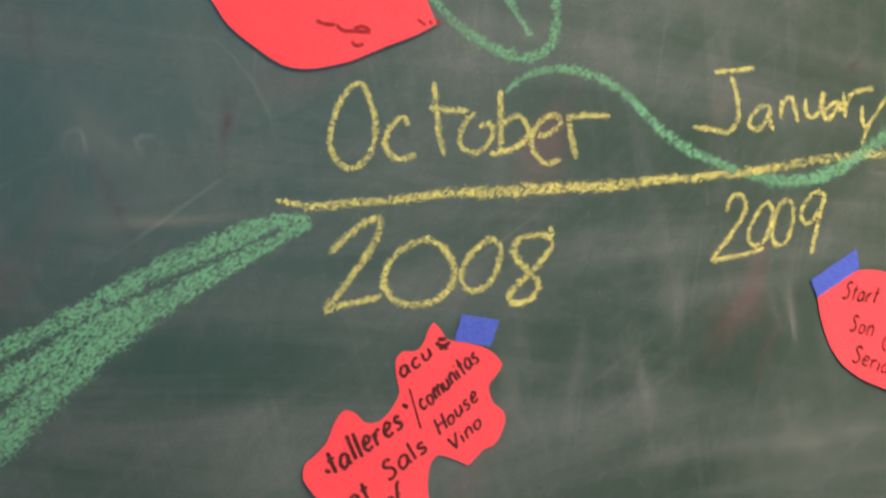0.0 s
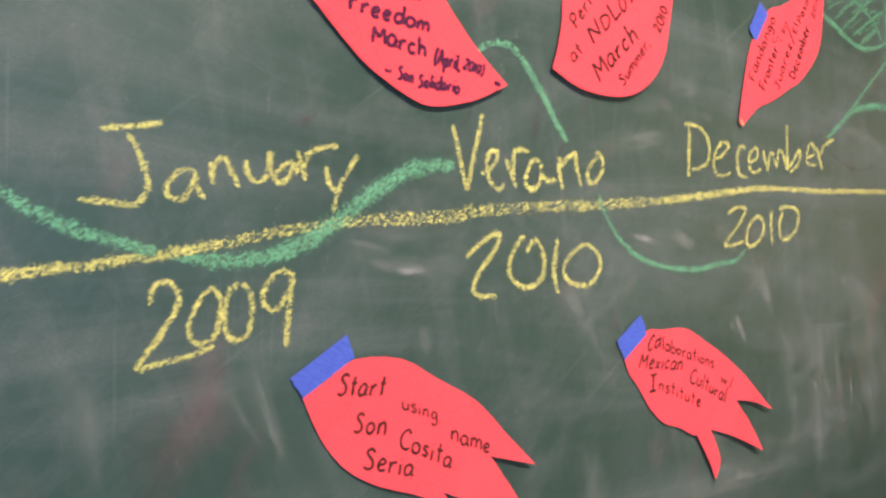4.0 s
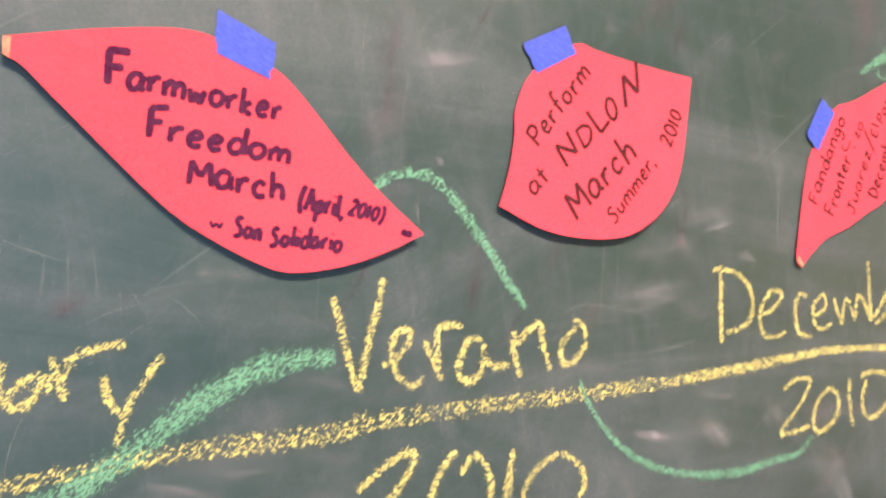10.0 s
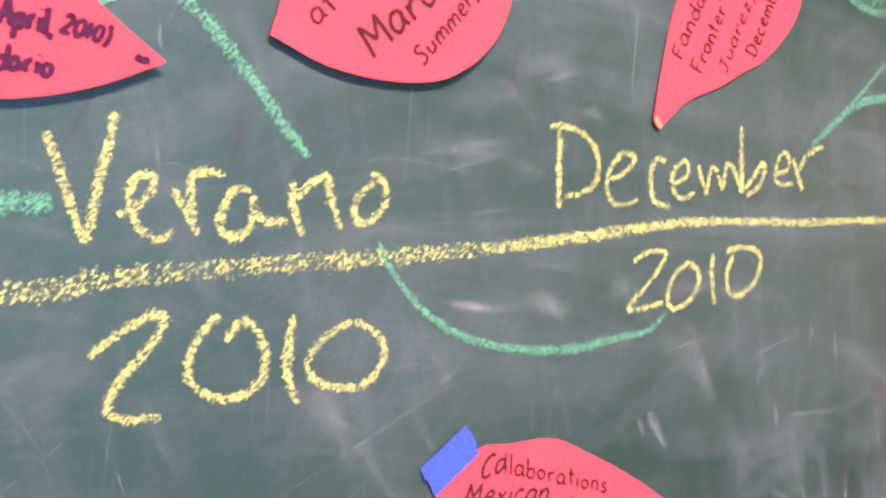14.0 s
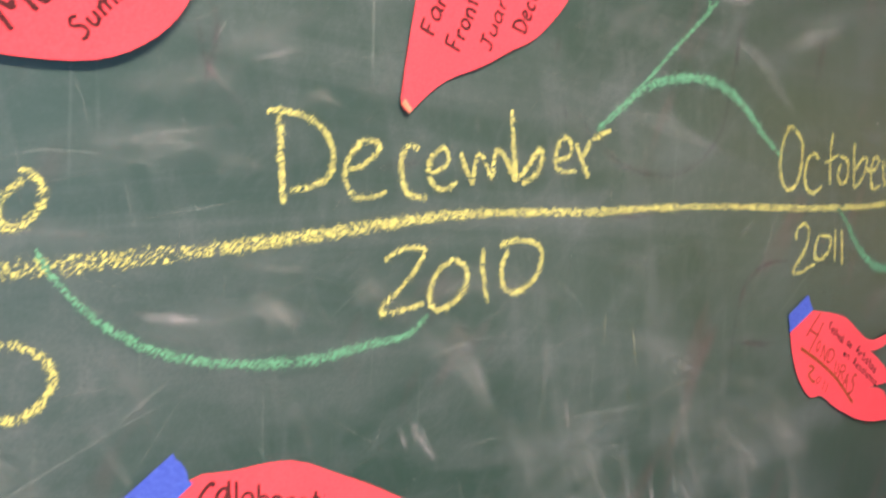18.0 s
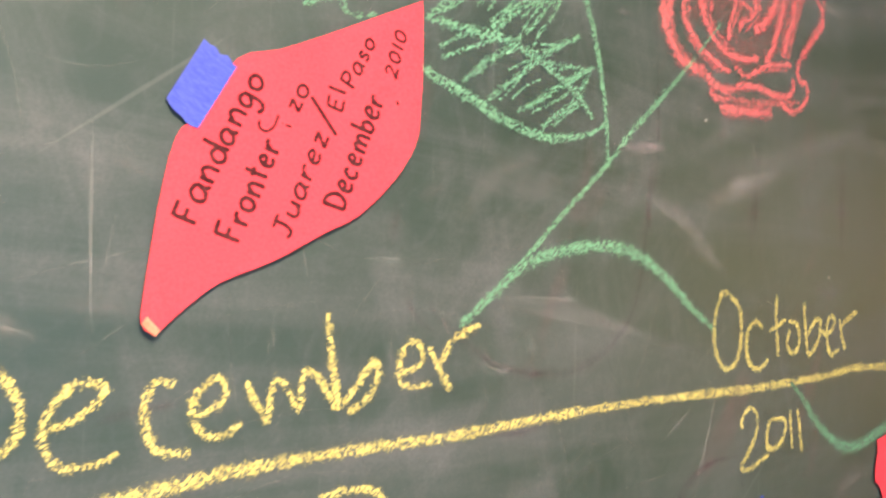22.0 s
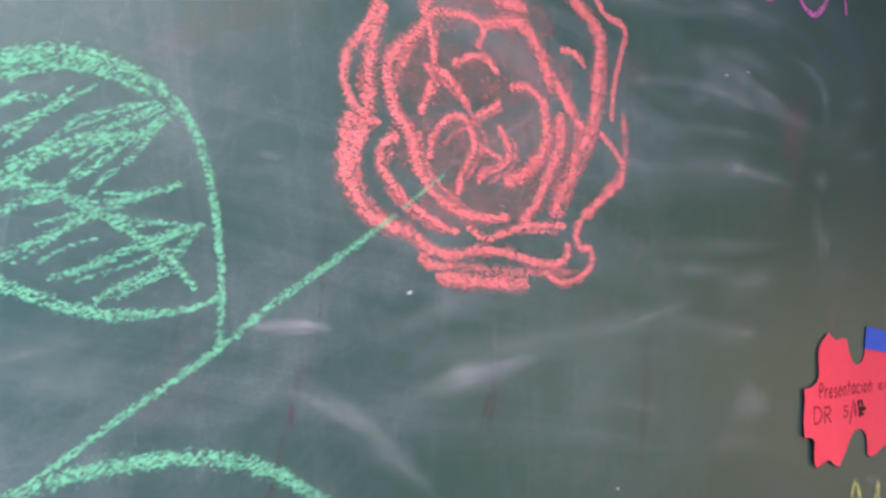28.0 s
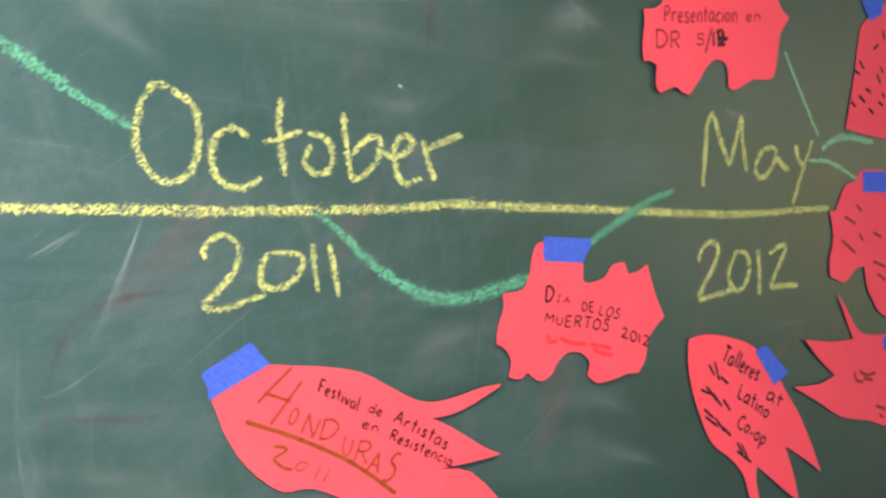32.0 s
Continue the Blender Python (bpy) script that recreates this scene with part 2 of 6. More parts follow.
RED_BAND = chalk_material("red_chalk_band", (0.62, 0.128, 0.138), 0.53, (0.74, 0.33, 0.345), 760, 0.06, 0.10)
MAGENTA = chalk_material("magenta_chalk", (0.60, 0.10, 0.36), 0.43, (0.66, 0.28, 0.48))
DUST = dust_material("chalk_dust", (0.38, 0.36, 0.38), 0.50, 160)
WIPE = dust_material("eraser_wipe", (0.36, 0.34, 0.34), 0.78, 50)
DUST_BRIGHT = dust_material("thick_chalk_dust", (0.52, 0.46, 0.51), 0.92, 60)
TRACE = dust_material("scratched_chalk", (0.48, 0.48, 0.49), 0.95, 120)
HAIRLINE = dust_material("hairline_scratch", (0.48, 0.48, 0.48), 1.05, 200)
CRUMB = chalk_material("white_chalk_crumb", (0.42, 0.40, 0.40), 0.42, (0.50, 0.48, 0.48), 500, 0.06)
YELLOW_SPECKS = dust_material("yellow_chalk_specks", (0.52, 0.48, 0.18), 0.8, 220)
PINK_DUST = dust_material("old_pink_chalk", (0.16, 0.035, 0.085), 0.62, 60)
PAPER = paper_material()
PAPER_BACK = ink_material("pale_paper_back", (0.60, 0.20, 0.13))
TAPE = tape_material()
INKS = {
    "PURPLE": (ink_material("purple_marker_ink", (0.055, 0.006, 0.030)), 1.35),
    "PEN": (ink_material("brown_black_pen_ink", (0.060, 0.010, 0.013)), 0.92),
    "BLACK": (ink_material("black_pen_ink", (0.036, 0.008, 0.010)), 0.95),
    "BROWN": (ink_material("olive_brown_ink", (0.20, 0.035, 0.010)), 1.0),
    "BROWN_THIN": (ink_material("faint_brown_ink", (0.22, 0.026, 0.014)), 0.75),
    "FAINT": (ink_material("faint_maroon_ink", (0.25, 0.016, 0.022)), 0.85),
    "RED_PEN": (ink_material("faint_red_ink", (0.62, 0.020, 0.030)), 1.0),
}
# Wall and floor tones chosen to warm the board's reflections; room unseen.
WALL = plaster_material("painted_plaster", (0.42, 0.34, 0.26))
CEILING = plaster_material("white_ceiling_paint", (0.78, 0.77, 0.74))
FLOOR = plaster_material("warm_brown_floor", (0.42, 0.28, 0.16))
MM = 0.001


# ---- builders ----
def link(name, verts, faces, mat, parent=None, uvs=None, smooth=True):
    me = bpy.data.meshes.new(name)
    me.from_pydata(verts, [], faces)
    if uvs:
        layer = me.uv_layers.new(name="UVMap")
        for loop in me.loops:
            layer.data[loop.index].uv = uvs[loop.vertex_index]
    me.materials.append(mat)
    me.polygons.foreach_set("use_smooth", [smooth] * len(me.polygons))
    me.update()
    ob = new(name, me)
    ob.parent = parent
    return ob


def slab(name, low, high, mat, label):
    """A box between two corners with a small bevel."""
    bm = bmesh.new()
    bmesh.ops.create_cube(bm, size=1)
    mid, size = (Vector(low) + Vector(high)) / 2, Vector(high) - Vector(low)
    bmesh.ops.transform(bm, matrix=Matrix.Translation(mid) @ Matrix.Diagonal((*size, 1)), verts=bm.verts)
    bmesh.ops.bevel(bm, geom=bm.edges[:], offset=0.004, segments=2, affect="EDGES")
    me = bpy.data.meshes.new(name)
    bm.to_mesh(me)
    bm.free()
    me.materials.append(mat)
    return tagged(new(name, me), label, kind="structure")


def pierced_wall(name, low, high, hole_low, hole_high, mat, label):
    """A wall along one axis with an opening added for a fill lamp, of four blocks in one mesh."""
    axis = 0 if high[0] - low[0] > high[1] - low[1] else 1
    a, b, ha, hb = low[axis], high[axis], hole_low[0], hole_high[0]
    verts, faces = [], []
    for u0, u1, z0, z1 in ((a, ha, low[2], high[2]), (hb, b, low[2], high[2]), (ha, hb, low[2], hole_low[1]), (ha, hb, hole_high[1], high[2])):
        k = len(verts)
        for z in (z0, z1):
            for u, v in ((u0, low[1 - axis]), (u1, low[1 - axis]), (u1, high[1 - axis]), (u0, high[1 - axis])):
                verts.append((u, v, z) if axis == 0 else (v, u, z))
        faces += [tuple(k + i for i in f) for f in ((0, 3, 2, 1), (4, 5, 6, 7), (0, 1, 5, 4), (1, 2, 6, 5), (2, 3, 7, 6), (3, 0, 4, 7))]
    return tagged(link(name, verts, faces, mat, smooth=False), label, kind="structure")


def added_lamp_housing(x, y, z, length):
    """An unseen housing added for the overhead lamp: a shallow trough under the ceiling with a cap at either end."""
    thing = new("added_lamp_housing")
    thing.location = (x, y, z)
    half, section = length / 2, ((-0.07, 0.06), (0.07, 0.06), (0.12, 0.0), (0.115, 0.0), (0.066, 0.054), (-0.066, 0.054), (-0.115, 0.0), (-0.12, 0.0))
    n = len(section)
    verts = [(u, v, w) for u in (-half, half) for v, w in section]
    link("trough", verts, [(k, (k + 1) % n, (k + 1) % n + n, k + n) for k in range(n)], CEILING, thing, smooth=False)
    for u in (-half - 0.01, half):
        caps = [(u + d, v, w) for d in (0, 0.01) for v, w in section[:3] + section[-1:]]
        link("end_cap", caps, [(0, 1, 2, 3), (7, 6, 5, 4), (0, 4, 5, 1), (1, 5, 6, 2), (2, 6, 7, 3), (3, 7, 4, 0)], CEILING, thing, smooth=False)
    return tagged(thing, "unseen white housing added above the board's added lamp", "lamp")


def curve_through(points, step):
    """A smooth line through the points, at even steps."""
    ps = [np.array(p, float) for p in points]
    if len(ps) == 2:
        ps = [ps[0], (ps[0] + ps[1]) / 2, ps[1]]
    ext = [2 * ps[0] - ps[1], *ps, 2 * ps[-1] - ps[-2]]
    fine = []
    for a, b, c, d in zip(ext, ext[1:], ext[2:], ext[3:]):
        for t in np.linspace(0, 1, 10, endpoint=False):
            fine.append(0.5 * (2 * b + (c - a) * t + (2 * a - 5 * b + 4 * c - d) * t**2 + (3 * b - a - 3 * c + d) * t**3))
    fine = np.array([*fine, ps[-1]])
    far = np.r_[0, np.cumsum(np.linalg.norm(np.diff(fine, axis=0), axis=1))]
    count = max(3, int(far[-1] / step) + 2)
    at = np.linspace(0, far[-1], count)
    return np.stack([np.interp(at, far, fine[:, k]) for k in range(2)], 1), at


def ribbon(lines, widths, depth, rise, ragged=0.12, cover=None):
    """Strokes on the board, each a low ridge: vertices, faces and uvs. Lines in millimetres from the thing's own origin."""
    verts, faces, uvs = [], [], []
    for number, points in enumerate(lines):
        mean = sum(widths) / len(widths)
        line, far = curve_through(points, max(0.35 * mean, 0.5))
        side = np.gradient(line, axis=0)
        side = np.stack([-side[:, 1], side[:, 0]], 1) / (np.linalg.norm(side, axis=1, keepdims=True) + 1e-9)
        half = np.interp(np.linspace(0, len(widths) - 1, len(line)), range(len(widths)), widths) / 2
        half = half * (1 + ragged * np.array([random.uniform(-1, 1) for _ in line]))
        half[0] *= 0.7
        half[-1] *= 0.6
        base = len(verts)
        slope = min(0.001, 0.06 / far[-1]) if rise > 0.03 else 0.0
        for p, s, h, u in zip(line, side, half, far):
            over = depth + slope * u + (0.02 * number if rise > 0.03 else 0.0)
            for k, up in ((-1, 0), (-0.55, 1), (0.55, 1), (1, 0)):
                q = p + k * h * s
                out = cover(q) if cover else 0.0
                verts.append((q[0] * MM, -(over + out) * MM - up * rise * MM, q[1] * MM))
                uvs.append((u / 10, 0.5 + k / 2))
        for n in range(len(line) - 1):
            for k in range(3):
                a = base + 4 * n + k
                faces.append((a, a + 1, a + 5, a + 4))
    return verts, faces, uvs


layer = [0.30]


def next_depth():
    """Strokes lie over one another in the order in which they were drawn."""
    layer[0] = layer[0] + 0.006 if layer[0] < 0.98 else 0.30
    return layer[0]


smears = [0.02]


def next_smear():
    smears[0] += 0.0002
    return smears[0]


def holder(name, x, z, label, category, group=""):
    ob = new(name)
    ob.empty_display_size = 0.02
    ob.location = (x * MM, 0, z * MM)
    return tagged(ob, label, category, group)


def chalk_word(x, z, label, mat):
    word = holder("chalk_word", x, z, label, "chalk writing", "dates along the timeline")
    word["chalk"] = mat.name
    return word


def letter(word, width, *lines):
    verts, faces, uvs = ribbon(lines, [width * 1.4, width * 1.6, width * 1.65, width * 1.4], next_depth(), 0.12, 0.16)
    return link("letter", verts, faces, bpy.data.materials[word["chalk"]], word, uvs)


def drawing(x, z, name, label, mat):
    word = holder(name, x, z, label, "chalk drawing", "chalk vines" if name == "chalk_vine" else "")
    word["chalk"] = mat
    return word


def fine_scratches():
    """Hair-thin marks left by old chalk and rulers, all over the board."""
    verts, faces, uvs = [], [], []
    for _ in range(1500):
        x, z = random.uniform(600, 3600), random.uniform(1000, 2050)
        turn = random.choice((random.gauss(1.55, 0.12), random.gauss(0.5, 0.5), random.uniform(-1.2, 1.2)))
        size, bend = random.choice((random.uniform(15, 60), random.uniform(40, 190))), random.uniform(-9, 9)
        ux, uz = math.cos(turn), math.sin(turn)
        line = [(x, z), (x + ux * size / 2 - uz * bend, z + uz * size / 2 + ux * bend), (x + ux * size, z + uz * size)]
        v, f, w = ribbon([line], [random.uniform(0.5, 1.4)], next_smear(), 0.004, 0.2)
        far = max(u for u, _ in w)
        base = len(verts)
        verts += v
        uvs += [(a / far, b) for a, b in w]
        faces += [tuple(base + i for i in face) for face in f]
    return tagged(link("fine_scratches", verts, faces, HAIRLINE, BOARD_THING, uvs), kind="stuff")


CHALKS = {"YELLOW": YELLOW, "YELLOW_SIDE": YELLOW_SIDE, "GREEN": GREEN, "GREEN_SIDE": GREEN_SIDE, "RED_SIDE": RED_SIDE, "RED": RED, "MAGENTA": MAGENTA}


def stroke(word, name, widths, line):
    mat = CHALKS[word["chalk"]]
    if name in ("stem", "leaf") and mat is RED:
        mat = GREEN
    if name == "twig":
        mat = GREEN_PALE
    if name == "petal_fill":
        mat = RED_SIDE
    if name == "petal_band":
        name, mat = "petal", RED_BAND
    if name == "line":
        mat = YELLOW_LINE
    if name == "line_loose":
        name, mat = "line", YELLOW_SIDE
    if name == "leaf_side":
        name, mat = "leaf_hatching", GREEN_HATCH
    swell = 1.9 if mat is RED else 1.65 if mat is GREEN else 1.6 if mat is RED_BAND else 1.12 if mat is GREEN_HATCH else 1.42
    runs = [(widths, line)]
    if name == "tendril" and len(line) > 6:
        half, mid = (len(widths) + 1) // 2, (len(line) + 1) // 2
        runs = [(widths[:half], line[:mid]), (widths[half - 1:], line[mid - 1:])]
    for run_widths, run in runs:
        verts, faces, uvs = ribbon([run], [v * swell for v in run_widths], next_depth(), 0.1, 0.14)
        link(name, verts, faces, mat, word, uvs)


def smear(mat, width, line):
    """A wiped or scratched trace of old chalk, part of the board's surface."""
    x, z = line[0]
    verts, faces, uvs = ribbon([[(a - x, b - z) for a, b in line]], [width * 0.9, width * 1.3, width], next_smear(), 0.004, 0.05)
    far = max(u for u, _ in uvs)
    ob = link("scratch" if mat is TRACE else "chalk_smear", verts, faces, mat, BOARD_THING, [(u / far, v) for u, v in uvs])
    ob.location = (x * MM, 0, z * MM)
    return ob


def outlined(points):
    """The outline of a cut-out: curves eased, sharp tips kept."""
    ps = [np.array(p, float) for p in points]
    n, out = len(ps), []
    for i in range(n):
        a, b, c, d = ps[i - 1], ps[i], ps[(i + 1) % n], ps[(i + 2) % n]

        def sharp(p, q, r):
            u, v = q - p, r - q
            return u @ v < 0.55 * np.linalg.norm(u) * np.linalg.norm(v)

        ta = np.zeros(2) if sharp(a, b, c) else (c - a) / 2
        tb = np.zeros(2) if sharp(b, c, d) else (d - b) / 2
        if sharp(a, b, c):
            ta = (c - b) * 0.8
        if sharp(b, c, d):
            tb = (c - b) * 0.8
        for t in (0.0, 0.34, 0.67):
            out.append((2 * t**3 - 3 * t**2 + 1) * b + (t**3 - 2 * t**2 + t) * ta + (3 * t**2 - 2 * t**3) * c + (t**3 - t**2) * tb)
    return out


def inside(p, poly):
    hit = False
    for a, b in zip(poly, poly[1:] + poly[:1]):
        if (a[1] > p[1]) != (b[1] > p[1]) and p[0] < (b[0] - a[0]) * (p[1] - a[1]) / (b[1] - a[1]) + a[0]:
            hit = not hit
    return hit


LIFTS = {}


def paper(x, z, label, outline, tape, curl):
    """A cut-out of stiff paper that hangs from its tape and stands off the board towards its free ends."""
    thing = holder("paper_cutout", x, z, label, "paper cut-out", "red paper cut-outs")
    edge = outlined(outline)
    pin = np.mean(tape, axis=0) if tape else np.array(max(outline, key=lambda p: p[1]), float)
    reach = max(np.linalg.norm(p - pin) for p in edge)
    seed = random.uniform(0, 50)

    def lift(p):
        d = np.linalg.norm(np.asarray(p) - pin) / reach
        wave = noise.noise((p[0] / 55 + seed, p[1] / 55, seed))
        return 1.1 + curl * max(0.0, d - 0.18) ** 1.5 + 0.6 * wave * min(1, 2 * d)

    LIFTS[thing.name] = lift
    lo, hi = np.min(edge, axis=0), np.max(edge, axis=0)
    pts = [Vector(p) for p in edge]
    poly = [tuple(p) for p in edge]
    for gx in np.arange(lo[0] + 4, hi[0], 8):
        for gz in np.arange(lo[1] + 4, hi[1], 8):
            if inside((gx, gz), poly):
                pts.append(Vector((gx + random.uniform(-1, 1), gz + random.uniform(-1, 1))))
    n = len(edge)
    flat, _, tris, *_ = geometry.delaunay_2d_cdt(pts, [], [list(range(n))], 1, 0.01)
    front = [(v[0] * MM, -(lift(v) + 0.35) * MM, v[1] * MM) for v in flat]
    back = [(v[0] * MM, -lift(v) * MM, v[1] * MM) for v in flat]
    m = len(flat)
    faces, used = [], {}
    for a, b, c in tris:
        u, v = flat[b] - flat[a], flat[c] - flat[a]
        if u[0] * v[1] - u[1] * v[0] < 0:
            b, c = c, b
        faces += [(a, b, c), (a + m, c + m, b + m)]
        for e in ((a, b), (b, c), (c, a)):
            used[e] = True
    faces += [(a, a + m, b + m, b) for a, b in used if (b, a) not in used]
    link("sheet", front + back, faces, PAPER, thing, smooth=False)
    if tape:
        painter_tape(x, z, tape, lift)
    return thing


def painter_tape(x, z, corners, lift):
    """A torn strip of blue tape: two straight sides, two ragged ends, pressed half on the paper."""
    c = [np.array(p, float) for p in corners]
    c = c if np.linalg.norm(c[1] - c[0]) >= np.linalg.norm(c[2] - c[1]) else c[1:] + c[:1]
    mid = np.mean(c, axis=0)
    verts, faces = [], []
    rows, cols = 9, 7
    for i in range(rows):
        for j in range(cols):
            s, t = i / (rows - 1), j / (cols - 1)
            p = (c[0] * (1 - s) + c[1] * s) * (1 - t) + (c[3] * (1 - s) + c[2] * s) * t
            if i in (0, rows - 1):
                p = p + (c[1] - c[0]) / np.linalg.norm(c[1] - c[0]) * random.uniform(-1.3, 1.3)
            out = max(lift(p), 1.0) + 0.75 + 0.2 * noise.noise((p[0] / 9, p[1] / 9, 3.0))
            verts.append(((p[0] - mid[0]) * MM, -out * MM, (p[1] - mid[1]) * MM))
    m = len(verts)
    verts += [(a, b + 0.00018, d) for a, b, d in verts]
    for i in range(rows - 1):
        for j in range(cols - 1):
            a = i * cols + j
            faces += [(a, a + 1, a + cols + 1, a + cols), (a + m, a + cols + m, a + cols + 1 + m, a + 1 + m)]
    rim = [i * cols for i in range(rows)] + [(rows - 1) * cols + j for j in range(1, cols)]
    rim += [i * cols + cols - 1 for i in range(rows - 2, -1, -1)] + list(range(cols - 2, 0, -1))
    faces += [(a, b, b + m, a + m) for a, b in zip(rim, rim[1:] + rim[:1])]
    ob = link("painter_tape", verts, faces, TAPE, None, smooth=False)
    ob.location = ((x + mid[0]) * MM, 0, (z + mid[1]) * MM)
    return tagged(ob, "torn strip of blue painter's tape holding a red paper", "tape", "tape strips")


def folded_tip(thing, corners):
    """A corner of the paper bent over, with its pale back showing."""
    lift = LIFTS[thing.name]
    verts = [(x * MM, -(lift((x, z)) + out) * MM, z * MM) for out in (0.9, 0.45) for x, z in corners]
    n = len(corners)
    faces = [tuple(range(n)), tuple(range(2 * n - 1, n - 1, -1))]
    faces += [(k, k + n, (k + 1) % n + n, (k + 1) % n) for k in range(n)]
    link("folded_tip", verts, faces, PAPER_BACK, thing, smooth=False)["label"] = "pale bent tip of the paper"


def scrawl(thing, ink, width, line):
    lift = LIFTS[thing.name]
    mat = INKS[ink][0]
    verts, faces, uvs = ribbon([line], [width], 0.55, 0.05, 0.1, lift)
    return link("written_bar", verts, faces, mat, thing, uvs)


GLYPHS = {}


def glyph(char, wide, *lines):
    GLYPHS[char] = (wide, lines)


def written(thing, text, ink, start, run, up):
    """A handwritten word on a paper, from a start along run, with capitals as tall as up."""
    lift = LIFTS[thing.name]
    start, run, up = (np.array(v, float) for v in (start, run, up))
    up = up * 1.1
    total = sum(GLYPHS[ch][0] + 0.16 for ch in text) - 0.16
    x = 0.0
    tall = np.linalg.norm(up)
    width = max(1.5, 0.15 * tall + 0.6) * INKS[ink][1]
    for ch in text:
        wide, lines = GLYPHS[ch]
        sway, grow = random.uniform(-0.05, 0.05), random.uniform(0.93, 1.07)
        done = [[tuple(start + run * ((x + px * grow) / total) + up * (py * grow * (1.15 if ch.islower() else 1.0) + sway)) for px, py in line] for line in lines]
        verts, faces, uvs = ribbon(done, [width], 0.55, 0.04, 0.1, lift)
        link("letter", verts, faces, INKS[ink][0], thing, uvs)
        x += wide + 0.16


# Handwritten letters: width, then pen strokes; a capital is 1 tall, small letters about 0.55.
glyph("a", 0.5, [(0.46, 0.5), (0.2, 0.55), (0.02, 0.3), (0.12, 0.03), (0.36, 0.14), (0.46, 0.5), (0.44, 0.15), (0.54, 0.02)])
glyph("b", 0.46, [(0.04, 1.0), (0.05, 0.5), (0.06, 0.02)], [(0.06, 0.35), (0.3, 0.52), (0.45, 0.3), (0.3, 0.04), (0.06, 0.05)])
glyph("c", 0.42, [(0.4, 0.45), (0.22, 0.55), (0.03, 0.3), (0.14, 0.04), (0.42, 0.1)])
glyph("d", 0.48, [(0.42, 0.45), (0.2, 0.53), (0.03, 0.28), (0.15, 0.03), (0.4, 0.2), (0.46, 1.0)], [(0.46, 0.9), (0.46, 0.4), (0.5, 0.02)])
glyph("e", 0.44, [(0.04, 0.28), (0.3, 0.32), (0.4, 0.45), (0.22, 0.56), (0.04, 0.3), (0.16, 0.03), (0.44, 0.1)])
glyph("f", 0.34, [(0.38, 0.95), (0.22, 0.98), (0.14, 0.6), (0.12, 0.0)], [(0.0, 0.52), (0.32, 0.55)])
glyph("g", 0.46, [(0.42, 0.45), (0.2, 0.55), (0.04, 0.3), (0.16, 0.05), (0.4, 0.25), (0.42, 0.5), (0.42, -0.2), (0.24, -0.42), (0.04, -0.3)])
glyph("h", 0.46, [(0.04, 1.0), (0.05, 0.5), (0.05, 0.0)], [(0.05, 0.3), (0.25, 0.54), (0.4, 0.4), (0.42, 0.0)])
glyph("i", 0.14, [(0.06, 0.52), (0.07, 0.25), (0.08, 0.0)], [(0.06, 0.72), (0.08, 0.78)])
glyph("k", 0.44, [(0.04, 1.0), (0.05, 0.5), (0.05, 0.0)], [(0.4, 0.52), (0.08, 0.26), (0.44, 0.0)])
glyph("l", 0.14, [(0.06, 1.0), (0.07, 0.5), (0.1, 0.0)])
glyph("m", 0.7, [(0.03, 0.5), (0.05, 0.0)], [(0.05, 0.3), (0.2, 0.53), (0.32, 0.4), (0.34, 0.02)], [(0.34, 0.3), (0.5, 0.53), (0.64, 0.4), (0.66, 0.0)])
glyph("n", 0.46, [(0.04, 0.52), (0.06, 0.0)], [(0.05, 0.3), (0.24, 0.54), (0.4, 0.4), (0.42, 0.0)])
glyph("o", 0.46, [(0.26, 0.54), (0.05, 0.4), (0.06, 0.12), (0.24, 0.02), (0.42, 0.18), (0.42, 0.42), (0.22, 0.54)])
glyph("p", 0.46, [(0.04, 0.52), (0.06, 0.0), (0.06, -0.4)], [(0.06, 0.36), (0.28, 0.54), (0.44, 0.3), (0.28, 0.04), (0.06, 0.08)])
glyph("r", 0.36, [(0.04, 0.52), (0.06, 0.0)], [(0.06, 0.28), (0.2, 0.5), (0.38, 0.5)])
glyph("s", 0.38, [(0.36, 0.48), (0.16, 0.54), (0.08, 0.38), (0.32, 0.22), (0.28, 0.04), (0.02, 0.06)])
glyph("t", 0.36, [(0.16, 0.88), (0.17, 0.4), (0.2, 0.0)], [(0.0, 0.56), (0.36, 0.58)])
glyph("u", 0.46, [(0.04, 0.52), (0.06, 0.12), (0.24, 0.02), (0.4, 0.2), (0.42, 0.52)], [(0.42, 0.5), (0.44, 0.02)])
glyph("v", 0.44, [(0.03, 0.52), (0.2, 0.02)], [(0.2, 0.02), (0.42, 0.54)])
glyph("w", 0.6, [(0.03, 0.5), (0.14, 0.03), (0.3, 0.42)], [(0.3, 0.42), (0.44, 0.03), (0.58, 0.52)])
glyph("x", 0.42, [(0.04, 0.52), (0.4, 0.0)], [(0.4, 0.54), (0.02, 0.0)])
glyph("z", 0.42, [(0.04, 0.5), (0.38, 0.52)], [(0.38, 0.52), (0.04, 0.04)], [(0.04, 0.04), (0.42, 0.04)])
glyph("A", 0.6, [(0.02, 0.0), (0.28, 1.0)], [(0.28, 1.0), (0.58, 0.0)], [(0.12, 0.36), (0.48, 0.38)])
glyph("C", 0.58, [(0.54, 0.85), (0.34, 1.0), (0.06, 0.6), (0.12, 0.12), (0.36, 0.0), (0.58, 0.14)])
glyph("D", 0.6, [(0.06, 1.0), (0.08, 0.0)], [(0.0, 0.96), (0.35, 0.92), (0.58, 0.55), (0.4, 0.1), (0.06, 0.02)])
